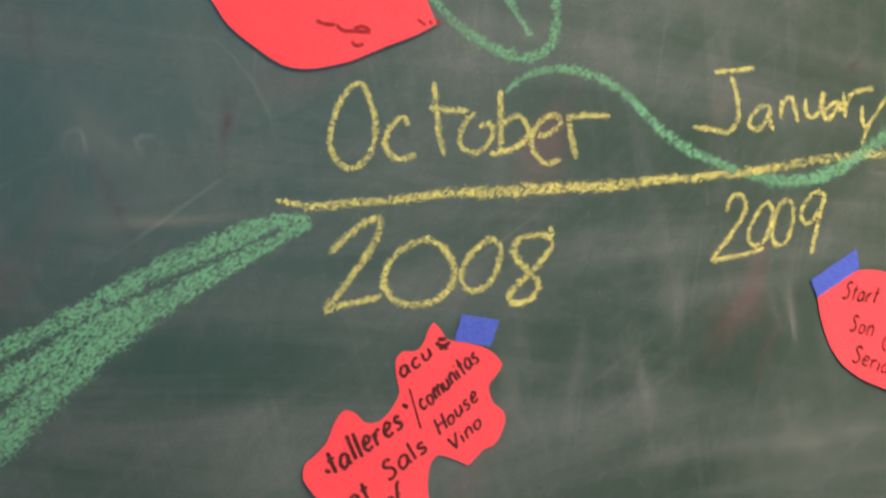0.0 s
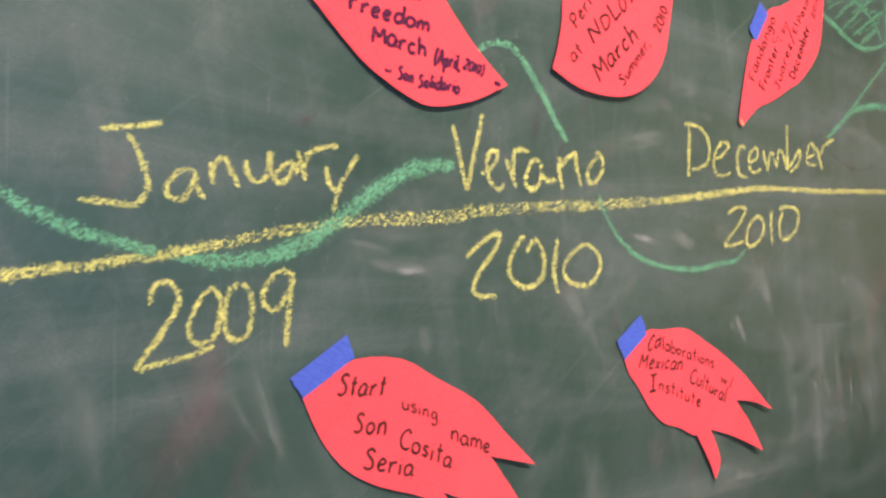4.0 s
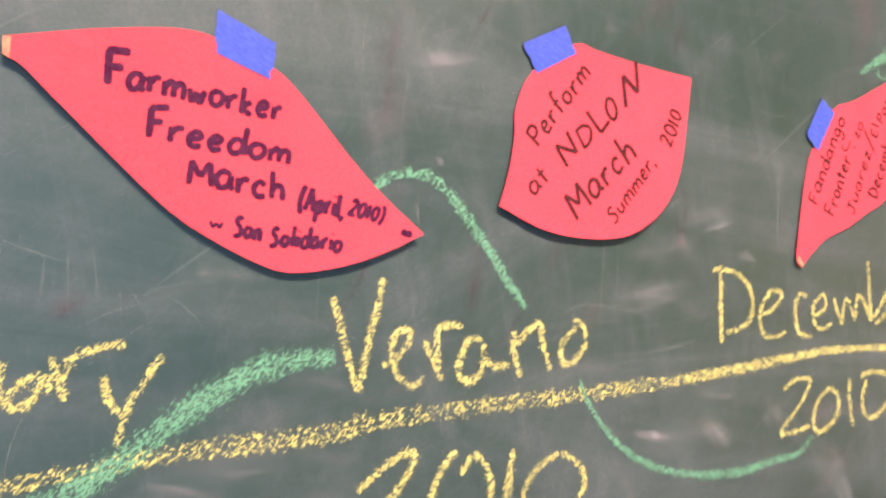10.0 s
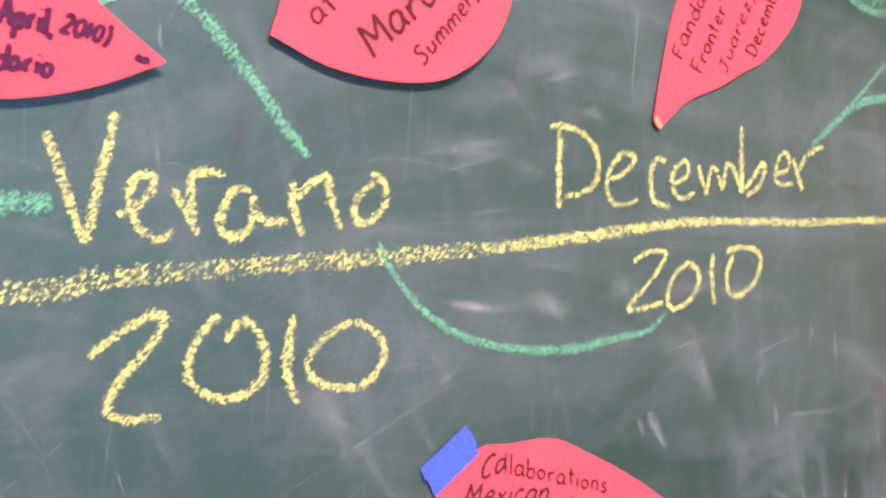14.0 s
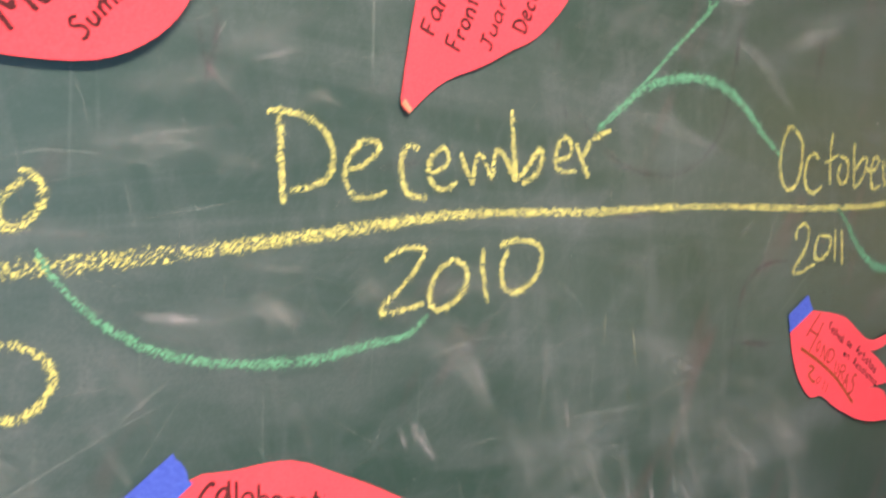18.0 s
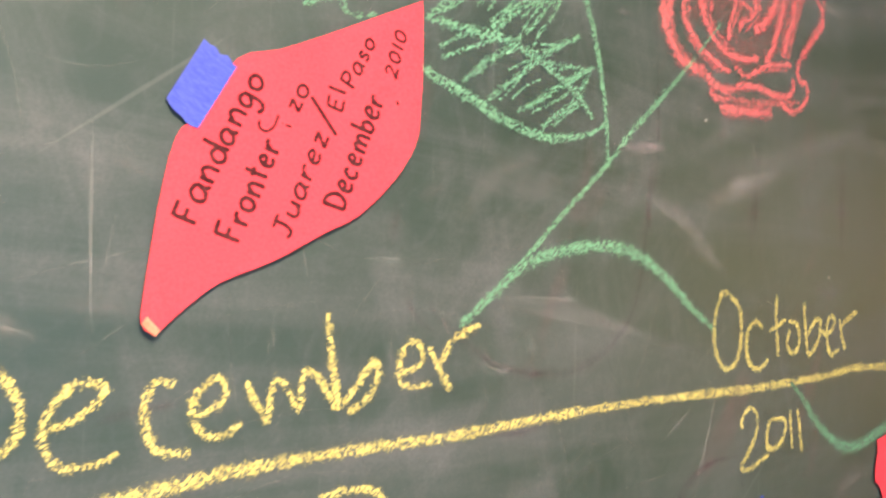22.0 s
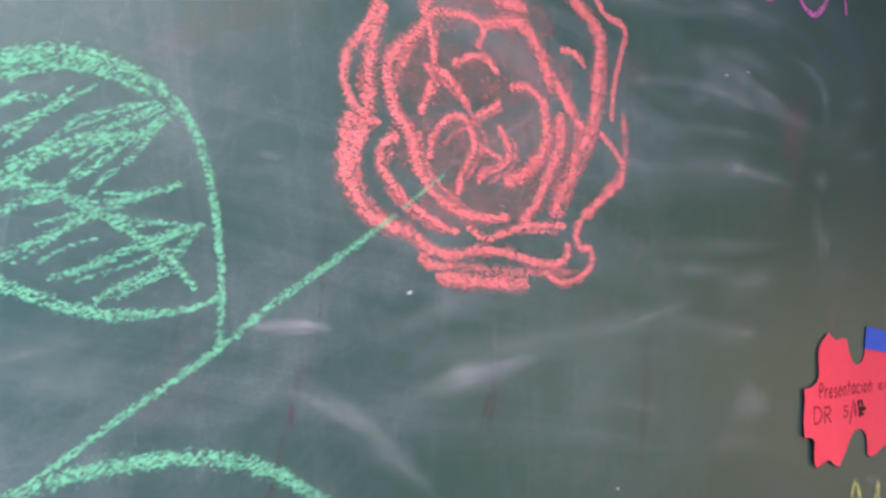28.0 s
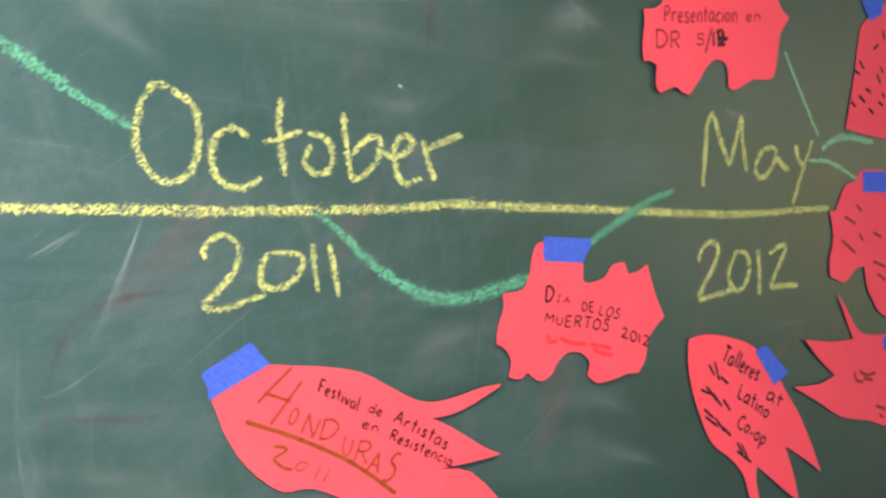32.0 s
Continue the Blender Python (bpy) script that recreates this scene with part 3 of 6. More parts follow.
glyph("E", 0.5, [(0.06, 1.0), (0.06, 0.0)], [(0.04, 0.98), (0.46, 1.0)], [(0.06, 0.52), (0.38, 0.54)], [(0.06, 0.02), (0.48, 0.02)])
glyph("F", 0.5, [(0.06, 1.0), (0.08, 0.0)], [(0.02, 0.98), (0.52, 1.04)], [(0.08, 0.52), (0.4, 0.55)])
glyph("H", 0.6, [(0.06, 1.0), (0.06, 0.0)], [(0.54, 1.0), (0.54, 0.0)], [(0.06, 0.5), (0.54, 0.52)])
glyph("I", 0.44, [(0.22, 1.0), (0.22, 0.0)], [(0.02, 0.98), (0.44, 1.0)], [(0.0, 0.02), (0.42, 0.03)])
glyph("J", 0.5, [(0.34, 1.0), (0.36, 0.3), (0.24, 0.02), (0.02, 0.1)], [(0.1, 0.98), (0.56, 1.0)])
glyph("L", 0.48, [(0.06, 1.0), (0.06, 0.03)], [(0.06, 0.03), (0.48, 0.04)])
glyph("M", 0.74, [(0.04, 0.0), (0.1, 1.0)], [(0.1, 1.0), (0.36, 0.35)], [(0.36, 0.35), (0.64, 1.0)], [(0.64, 1.0), (0.7, 0.0)])
glyph("N", 0.62, [(0.06, 0.0), (0.08, 1.0)], [(0.08, 1.0), (0.54, 0.02)], [(0.54, 0.02), (0.58, 1.0)])
glyph("O", 0.62, [(0.34, 1.0), (0.08, 0.7), (0.08, 0.22), (0.3, 0.0), (0.56, 0.25), (0.56, 0.75), (0.3, 1.0)])
glyph("P", 0.5, [(0.06, 1.0), (0.08, 0.0)], [(0.02, 0.95), (0.36, 1.0), (0.5, 0.75), (0.34, 0.5), (0.08, 0.48)])
glyph("R", 0.56, [(0.06, 1.0), (0.08, 0.0)], [(0.02, 0.95), (0.36, 1.0), (0.5, 0.76), (0.32, 0.52), (0.08, 0.5)], [(0.24, 0.5), (0.56, 0.0)])
glyph("S", 0.5, [(0.46, 0.88), (0.24, 1.0), (0.08, 0.76), (0.36, 0.46), (0.4, 0.14), (0.18, 0.0), (0.0, 0.1)])
glyph("T", 0.54, [(0.28, 1.0), (0.28, 0.0)], [(0.0, 0.98), (0.56, 1.0)])
glyph("U", 0.56, [(0.06, 1.0), (0.08, 0.25), (0.28, 0.0), (0.48, 0.25), (0.5, 1.0)])
glyph("V", 0.56, [(0.02, 1.0), (0.28, 0.0)], [(0.28, 0.0), (0.56, 1.0)])
glyph("0", 0.5, [(0.28, 0.95), (0.06, 0.65), (0.08, 0.2), (0.26, 0.02), (0.46, 0.3), (0.44, 0.75), (0.24, 0.95)])
glyph("1", 0.2, [(0.1, 0.95), (0.1, 0.5), (0.1, 0.0)])
glyph("2", 0.5, [(0.06, 0.75), (0.26, 0.96), (0.44, 0.72), (0.26, 0.36), (0.04, 0.03), (0.26, 0.06), (0.52, 0.04)])
glyph("5", 0.46, [(0.42, 0.95), (0.1, 0.94), (0.08, 0.58), (0.36, 0.52), (0.42, 0.2), (0.22, 0.0), (0.02, 0.08)])
glyph(",", 0.14, [(0.08, 0.1), (0.06, -0.06), (0.0, -0.18)])
glyph("/", 0.36, [(0.38, 1.05), (0.2, 0.4), (0.02, -0.25)])
glyph("-", 0.3, [(0.04, 0.3), (0.28, 0.32)])
glyph("(", 0.26, [(0.24, 1.05), (0.06, 0.6), (0.08, 0.1), (0.22, -0.18)])
glyph(")", 0.26, [(0.04, 1.05), (0.2, 0.6), (0.18, 0.1), (0.02, -0.18)])


# ---- the room ----
def chalkboard():
    """One sheet of enamelled steel on the wall, faintly uneven."""
    verts, faces, nx, nz = [], [], 52, 16
    for i in range(nx + 1):
        for j in range(nz + 1):
            x, z = -0.6 + 5.2 * i / nx, 0.82 + 1.48 * j / nz
            verts.append((x, 0.0, z))
    for i in range(nx):
        for j in range(nz):
            a = i * (nz + 1) + j
            faces.append((a, a + nz + 1, a + nz + 2, a + 1))
    m = len(verts)
    verts += [(x, 0.018, z) for x, _, z in verts]
    faces += [tuple(v + m for v in f[::-1]) for f in faces]
    rim = [i * (nz + 1) for i in range(nx + 1)] + [nx * (nz + 1) + j for j in range(1, nz + 1)]
    rim += [i * (nz + 1) + nz for i in range(nx - 1, -1, -1)] + list(range(nz - 1, 0, -1))
    faces += [(b, a, a + m, b + m) for a, b in zip(rim, rim[1:] + rim[:1])]
    return tagged(link("chalkboard", verts, faces, BOARD, smooth=False), "dark green chalkboard with wiped chalk dust and scratches", "chalkboard", kind="structure")


BOARD_THING = chalkboard()
# Unseen room, its depth set to place reflections on the board.
slab("wall_north", (-4.0, 0.018, 0.0), (9.0, 0.16, 3.4), WALL, "plain painted wall behind the chalkboard")
slab("wall_west", (-4.14, -9.1, 0.0), (-4.0, 0.16, 3.4), WALL, "plain painted side wall")
# Openings added to these unseen walls to hold the fill lamps.
pierced_wall("wall_east", (9.0, -9.1, 0.0), (9.14, 0.16, 3.4), (-5.7, 0.05), (-2.7, 2.35), WALL, "unseen plain side wall with an opening added for the warm fill")
pierced_wall("wall_south", (-4.0, -9.24, 0.0), (9.0, -9.1, 3.4), (-1.8, 0.35), (3.2, 2.65), WALL, "unseen plain wall facing the chalkboard, opening added for the cool fill")
slab("floor", (-4.14, -9.24, -0.12), (9.14, 0.16, 0.0), FLOOR, "unseen floor, warm brown to tint reflections on the board")
slab("ceiling", (-4.14, -9.24, 3.4), (9.14, 0.16, 3.52), CEILING, "white painted ceiling")

# Housing made up for the lamp over the board, out of view.
added_lamp_housing(1.8, -1.45, 3.34, 1.75)
fine_scratches()

# ---- chalk and paper on the board; places in millimetres along the board and above the floor ----

w = chalk_word(859, 1427, 'yellow chalk word October written above the line', YELLOW)
letter(w, 5.4, [(23, 69), (13, 61), (4, 44), (0, 25), (2, 12), (9, 4), (19, 0), (30, 8), (36, 22), (37, 37), (32, 54), (26, 66), (20, 68)])
letter(w, 5.6, [(64, 35), (61, 42), (54, 39), (47, 29), (45, 20), (50, 12), (59, 8), (72, 12)])
letter(w, 5.6, [(85, 71), (88, 51), (91, 31), (97, 11)], [(82, 50), (100, 49), (117, 49)])
letter(w, 5.3, [(124, 47), (115, 41), (110, 27), (114, 17), (125, 14), (134, 19), (140, 31), (136, 39), (127, 35)])
letter(w, 5.8, [(144, 67), (146, 45), (148, 15)], [(148, 38), (161, 46), (171, 39), (173, 30), (164, 20), (149, 15), (138, 13)])
letter(w, 5.6, [(176, 29), (192, 31), (203, 41), (199, 47), (188, 45), (178, 33), (177, 21), (185, 9), (196, 5), (206, 10)])
letter(w, 6.1, [(211, 48), (215, 29), (222, 10)], [(211, 46), (231, 48), (252, 48)])
w = chalk_word(857, 1307, 'yellow chalk year 2008 written below the line', YELLOW)
letter(w, 6.2, [(3, 50), (17, 64), (35, 77), (46, 78), (41, 59), (26, 36), (10, 14), (0, 2), (17, 7), (37, 10), (48, 13)])
letter(w, 6.5, [(87, 60), (71, 56), (57, 45), (50, 29), (52, 17), (62, 7), (81, 3), (100, 8), (111, 20), (113, 34), (104, 51), (90, 60), (80, 60)])
letter(w, 6.2, [(143, 58), (129, 48), (120, 32), (122, 19), (132, 13), (146, 19), (154, 35), (155, 53), (145, 59), (136, 57)])
letter(w, 6.9, [(203, 69), (205, 59), (195, 62), (177, 60), (168, 50), (175, 37), (189, 25), (195, 14), (187, 2), (171, 0), (167, 8), (176, 18), (191, 32), (204, 47), (206, 57)])
w = chalk_word(1201, 1453, 'yellow chalk word January written above the line', YELLOW)
letter(w, 5.3, [(16, 65), (36, 67), (61, 71)], [(36, 63), (42, 51), (47, 38), (50, 25), (45, 14), (38, 10), (23, 12), (0, 15)])
letter(w, 5.0, [(85, 36), (76, 36), (67, 29), (63, 20), (68, 14), (77, 15), (84, 27), (86, 36)], [(85, 33), (88, 21), (93, 13)])
letter(w, 5.0, [(98, 42), (100, 25)], [(99, 32), (104, 44), (110, 45), (115, 36), (121, 22)])
letter(w, 5.2, [(127, 44), (129, 32), (137, 27), (145, 32), (148, 52), (149, 32)])
letter(w, 5.4, [(169, 44), (160, 40), (153, 32), (154, 26), (162, 28), (168, 38), (171, 44), (172, 32)])
letter(w, 5.4, [(173, 53), (177, 40), (180, 28)], [(178, 38), (184, 51), (197, 56), (211, 57)])
letter(w, 5.1, [(199, 40), (202, 27), (209, 17)], [(231, 50), (220, 34), (212, 21), (206, 0)])
w = chalk_word(1239, 1340, 'yellow chalk year 2009 written below the line', YELLOW)
letter(w, 5.0, [(11, 47), (13, 59), (20, 64), (29, 61), (33, 49), (28, 38), (16, 20), (0, 0), (14, 1), (32, 3), (47, 6), (61, 10)])
letter(w, 5.2, [(60, 57), (52, 51), (45, 40), (40, 27), (43, 16), (51, 13), (61, 18), (66, 34), (66, 48), (60, 57)])
letter(w, 5.3, [(82, 59), (73, 51), (69, 34), (71, 19), (78, 12), (89, 17), (93, 35), (91, 52), (82, 59)])
letter(w, 5.5, [(129, 63), (117, 66), (109, 59), (102, 47), (106, 36), (114, 34), (123, 43), (129, 55), (129, 65)], [(129, 63), (126, 36), (123, 2)])
w = chalk_word(1536, 1471, 'yellow chalk word Verano written above the line', YELLOW)
letter(w, 5.7, [(0, 62), (6, 43), (12, 20), (18, 1)], [(36, 74), (31, 53), (25, 30), (19, 0)])
letter(w, 5.3, [(36, 16), (46, 21), (54, 29), (56, 37), (49, 39), (43, 31), (44, 17), (49, 7), (58, 1), (68, 7)])
letter(w, 5.5, [(67, 31), (74, 18), (81, 3)], [(80, 5), (77, 21), (78, 37), (80, 43)], [(78, 39), (90, 41), (98, 39)])
letter(w, 5.8, [(114, 29), (105, 31), (97, 20), (95, 8), (101, 1), (111, 4), (116, 16), (115, 27)], [(116, 17), (124, 10), (138, 10)])
letter(w, 5.9, [(142, 35), (142, 19), (148, 0)], [(143, 24), (154, 34), (165, 38), (168, 23), (175, 4)])
letter(w, 5.8, [(197, 40), (207, 34), (209, 24), (202, 12), (191, 7), (185, 13), (187, 24), (199, 35)])
w = chalk_word(1554, 1361, 'yellow chalk year 2010 beneath the word Verano', YELLOW)
letter(w, 6.0, [(0, 45), (10, 53), (23, 61), (37, 67), (43, 65), (40, 56), (30, 43), (18, 31), (11, 20), (10, 11), (20, 5), (30, 5), (40, 4)])
letter(w, 6.1, [(76, 63), (67, 56), (59, 43), (56, 29), (62, 18), (77, 10), (92, 11), (103, 20), (105, 35), (100, 51), (89, 58), (80, 46)])
letter(w, 6.4, [(124, 59), (121, 39), (120, 20), (127, 0)])
letter(w, 5.9, [(166, 51), (153, 46), (140, 36), (134, 24), (141, 13), (158, 6), (176, 6), (189, 18), (191, 30), (182, 43), (168, 51)])
w = chalk_word(1885, 1485, 'yellow chalk word December written above the line', YELLOW)
letter(w, 5.5, [(10, 67), (10, 42), (12, 0)], [(0, 62), (9, 63), (28, 60), (44, 50), (51, 36), (49, 20), (36, 12), (17, 9)])
letter(w, 5.1, [(62, 22), (78, 27), (90, 37), (88, 43), (75, 42), (64, 31), (61, 16), (68, 4), (84, 2), (97, 6)])
letter(w, 5.6, [(127, 37), (118, 40), (111, 32), (111, 16), (118, 3), (135, 0)])
letter(w, 5.0, [(140, 19), (155, 26), (152, 38), (142, 35), (136, 23), (140, 11), (151, 6), (165, 11)])
letter(w, 5.2, [(168, 35), (173, 22), (182, 8)], [(181, 11), (184, 30), (189, 33), (197, 21), (201, 15), (206, 36), (217, 28), (227, 11)])
letter(w, 5.9, [(222, 70), (224, 43), (229, 10)], [(230, 12), (245, 26), (255, 38), (258, 28), (250, 14), (235, 8)])
letter(w, 5.5, [(275, 27), (294, 33), (291, 46), (281, 46), (275, 33), (280, 19), (302, 18)])
letter(w, 5.7, [(300, 43), (308, 28), (319, 11)], [(309, 30), (322, 46), (346, 55)])
w = chalk_word(1977, 1394, 'yellow chalk year 2010 beneath the word December', YELLOW)
letter(w, 5.4, [(4, 44), (17, 51), (37, 52), (41, 46), (28, 29), (12, 16), (0, 4), (17, 4), (42, 7)])
letter(w, 5.9, [(71, 41), (54, 30), (47, 14), (53, 1), (69, 3), (84, 15), (84, 32), (71, 41)])
letter(w, 5.6, [(103, 47), (102, 28), (109, 0)])
letter(w, 6.2, [(121, 48), (140, 51), (162, 47), (171, 35), (164, 17), (143, 6), (128, 10), (123, 27), (130, 44)])
w = chalk_word(2524, 1470, 'yellow chalk word October at the later date', YELLOW)
letter(w, 5.7, [(16, 79), (7, 69), (2, 53), (0, 37), (5, 20), (14, 9), (26, 6), (39, 13), (46, 28), (47, 50), (43, 64), (32, 72), (22, 78), (10, 77)])
letter(w, 6.2, [(87, 40), (76, 47), (64, 43), (57, 33), (58, 15), (66, 4), (82, 0), (97, 8)])
letter(w, 5.8, [(114, 72), (113, 42), (118, 9)], [(99, 36), (116, 40), (133, 46)])
letter(w, 6.0, [(138, 44), (154, 40), (161, 28), (158, 14), (146, 10), (136, 17), (136, 26), (141, 35)])
letter(w, 6.1, [(171, 61), (174, 33), (179, 4)], [(178, 26), (195, 40), (207, 40), (205, 23), (192, 9), (179, 4)])
letter(w, 6.4, [(207, 29), (223, 24), (238, 31), (241, 39), (230, 43), (222, 31), (224, 13), (233, 0), (251, 5)])
letter(w, 6.6, [(252, 39), (258, 18), (266, 3)], [(256, 31), (275, 38), (296, 45)])
w = chalk_word(2572, 1373, 'yellow chalk year 2011 beneath the word October', YELLOW)
letter(w, 5.8, [(2, 42), (1, 51), (10, 59), (21, 59), (29, 49), (26, 33), (14, 18), (0, 4), (18, 1), (37, 6), (52, 9)])
letter(w, 6.1, [(67, 44), (55, 42), (48, 31), (49, 17), (62, 13), (77, 19), (85, 31), (82, 40), (65, 43)])
letter(w, 5.8, [(94, 49), (96, 27), (99, 7)])
letter(w, 5.9, [(110, 48), (115, 23), (119, 0)])
w = chalk_word(3173, 1430, 'yellow chalk word May near the papers', YELLOW)
letter(w, 8.1, [(0, 28), (0, 68), (0, 102)], [(0, 99), (9, 112), (28, 81), (47, 51)], [(47, 51), (55, 78), (65, 112)], [(65, 110), (69, 82), (82, 44)])
letter(w, 7.9, [(136, 74), (113, 71), (101, 54), (105, 38), (123, 39), (138, 57), (139, 74)], [(138, 64), (158, 50), (171, 46)])
letter(w, 8.1, [(181, 77), (190, 60), (202, 49)], [(219, 83), (207, 57), (195, 27), (186, 0)])
w = chalk_word(3174, 1314, 'yellow chalk year 2012 beneath the word May', YELLOW)
letter(w, 8.3, [(0, 54), (5, 69), (22, 76), (36, 67), (27, 43), (13, 24), (7, 8), (42, 10), (69, 13)])
letter(w, 8.0, [(72, 60), (61, 41), (63, 23), (81, 10), (99, 23), (100, 45), (88, 59), (67, 59)])
letter(w, 8.2, [(116, 60), (123, 32), (127, 0)])
letter(w, 8.3, [(141, 53), (162, 62), (177, 59), (167, 40), (154, 18), (153, 9), (178, 8), (211, 5)])
w = drawing(816, 1397, 'chalk_timeline', 'long thick yellow chalk timeline running across the green board', 'YELLOW_SIDE')
stroke(w, 'line', [5.0, 7.7, 7.8, 7.9, 9.0, 11.0, 12.3, 12.6, 12.0, 11.4, 10.9, 10.3, 10.2, 10.4, 10.8], [(0, 5), (25, 0), (37, 0), (58, 2), (103, 5), (149, 10), (198, 11), (250, 14), (306, 16), (364, 22), (386, 22), (406, 25), (430, 27), (455, 29), (492, 34)])
stroke(w, 'line_loose', [10.8, 10.7, 10.3, 11.4, 14.5, 14.4, 14.0, 13.8, 13.6, 13.3, 13.9, 13.7, 13.4, 12.3], [(492, 34), (533, 41), (576, 45), (604, 48), (647, 49), (728, 50), (741, 54), (775, 55), (810, 56), (848, 57), (890, 56), (935, 57), (984, 59), (1037, 60)])
stroke(w, 'line', [12.3, 11.0, 9.6, 8.6, 8.6, 9.1, 8.3, 8.8, 9.9, 10.5, 9.6, 10.1, 10.6, 10.6, 11.2, 11.2, 11.0, 10.6, 11.1], [(1037, 60), (1095, 64), (1159, 69), (1229, 73), (1308, 72), (1397, 68), (1486, 68), (1612, 64), (1762, 56), (1926, 51), (1994, 53), (2062, 48), (2138, 43), (2222, 38), (2297, 32), (2400, 26), (2480, 24), (2541, 25), (2628, 25)])
w = drawing(543, 1159, 'chalk_vine', 'broad green chalk stem sweeping up to the line', 'GREEN_SIDE')
stroke(w, 'stem', [10.1, 18.1, 16.0, 14.1, 14.7, 14.4], [(301, 227), (270, 225), (235, 210), (193, 194), (158, 176), (125, 158), (74, 134), (2, 106)])
stroke(w, 'stem', [8.3, 15.5, 23.4, 26.9, 28.0, 31.6], [(302, 225), (257, 202), (214, 179), (172, 155), (131, 121), (95, 90), (70, 61), (0, 0)])
stroke(w, 'stem', [11.6, 17.7, 19.4, 19.2], [(176, 167), (132, 143), (96, 119), (50, 94)])
w = drawing(1008, 1417, 'chalk_vine', 'wavy green chalk vine crossing the line', 'GREEN')
stroke(w, 'tendril', [4.0, 7.7, 8.4, 9.6, 11.3, 9.4, 13.6, 14.9, 15.7, 15.5, 12.3], [(0, 75), (18, 89), (48, 97), (80, 93), (120, 76), (156, 48), (194, 28), (247, 10), (281, 3), (300, 0), (340, 2), (375, 13), (412, 35), (441, 54), (482, 74), (530, 79)])
w = drawing(922, 1520, 'chalk_vine', 'green chalk loop above the word October', 'GREEN')
stroke(w, 'tendril', [6.8, 10.0, 9.3, 7.2], [(0, 62), (18, 44), (35, 28), (66, 10), (98, 0), (119, 6), (128, 22), (128, 50), (121, 77)])
stroke(w, 'tendril', [6.1, 5.5], [(73, 68), (84, 47), (107, 19)])
w = drawing(1563, 1522, 'chalk_vine', 'short green chalk tendril beside a red paper', 'GREEN')
stroke(w, 'tendril', [5.7, 8.4, 8.0, 7.3], [(0, 80), (14, 90), (39, 92), (57, 82), (74, 63), (94, 39), (108, 19), (125, 0)])
w = drawing(1739, 1371, 'chalk_vine', 'green chalk curve hanging below the line', 'GREEN')
stroke(w, 'tendril', [3.6, 5.7, 7.5, 7.8, 5.1], [(0, 94), (7, 80), (22, 59), (42, 40), (68, 23), (100, 11), (140, 3), (183, 0), (228, 4), (265, 7), (284, 21)])
w = drawing(2211, 1515, 'chalk_vine', 'green chalk arch rising over the line', 'GREEN')
stroke(w, 'tendril', [5.8, 9.6, 11.4, 10.4, 6.1], [(0, 25), (26, 41), (54, 60), (91, 73), (142, 79), (190, 73), (234, 52), (272, 25), (312, 0)])
w = drawing(2667, 1359, 'chalk_vine', 'green chalk curve running behind a red paper', 'GREEN')
stroke(w, 'tendril', [4.8, 11.1, 14.4, 14.1], [(0, 90), (24, 72), (52, 45), (82, 23), (113, 7), (145, 0), (179, 1), (244, 12)])
stroke(w, 'tendril', [8.6, 11.5, 6.5], [(322, 42), (363, 62), (407, 82), (455, 96)])
w = drawing(3314, 1458, 'chalk_vine', 'thin green chalk twigs beside the word May', 'GREEN')
stroke(w, 'twig', [4.1, 6.4, 5.3], [(0, 166), (33, 126), (90, 62)])
stroke(w, 'twig', [9.1, 11.7, 7.3], [(101, 44), (129, 57), (163, 61), (231, 54)])
stroke(w, 'twig', [6.0, 7.0, 6.5], [(73, 29), (127, 26), (200, 0)])
w = drawing(2090, 1574, 'rose_drawing', 'red chalk rose with a hatched green leaf and long stem', 'RED')
stroke(w, 'stem', [3.9, 5.0, 4.9, 5.8, 4.5], [(169, 0), (193, 17), (231, 48), (280, 86), (312, 115), (359, 152), (386, 174), (402, 188)])
stroke(w, 'stem', [2.6, 1.8], [(408, 193), (428, 211), (446, 227)])
stroke(w, 'leaf', [4.9, 5.6, 5.6, 7.0, 10.0, 11.2, 13.1, 12.6, 5.8], [(280, 85), (277, 126), (270, 161), (264, 184), (253, 211), (236, 231), (211, 243), (183, 245), (157, 239), (92, 206), (61, 195), (29, 180), (0, 164)])
stroke(w, 'leaf', [2.8, 5.3, 7.7, 7.8, 9.0, 6.5], [(276, 118), (261, 109), (237, 104), (209, 101), (184, 105), (155, 113), (144, 118), (111, 130), (88, 138)])
stroke(w, 'leaf', [6.5, 7.4, 7.8, 4.8], [(91, 172), (124, 170), (149, 169), (165, 168), (189, 162), (209, 155), (233, 142), (247, 134), (261, 120)])
stroke(w, 'leaf_side', [4.2], [(148, 185), (161, 203), (179, 228)])
stroke(w, 'leaf_side', [4.8], [(148, 177), (168, 192), (187, 212), (226, 229)])
stroke(w, 'leaf_side', [7.9], [(151, 174), (182, 198), (212, 206), (237, 225)])
stroke(w, 'leaf_side', [6.8], [(171, 165), (193, 182), (210, 199), (231, 218)])
stroke(w, 'leaf_side', [4.4], [(187, 158), (205, 184)])
stroke(w, 'leaf_side', [7.0], [(192, 163), (214, 168), (247, 183)])
stroke(w, 'leaf_side', [6.0], [(153, 129), (174, 141), (193, 155), (238, 158)])
stroke(w, 'leaf_side', [6.2], [(177, 118), (205, 130), (236, 147), (262, 161)])
stroke(w, 'leaf_side', [7.0], [(203, 108), (219, 121), (244, 133), (258, 159)])
stroke(w, 'leaf_side', [3.7], [(151, 193), (172, 213), (191, 231)])
stroke(w, 'leaf_side', [4.3], [(163, 187), (184, 205), (214, 223)])
stroke(w, 'leaf_side', [4.4], [(181, 186), (200, 200), (222, 211)])
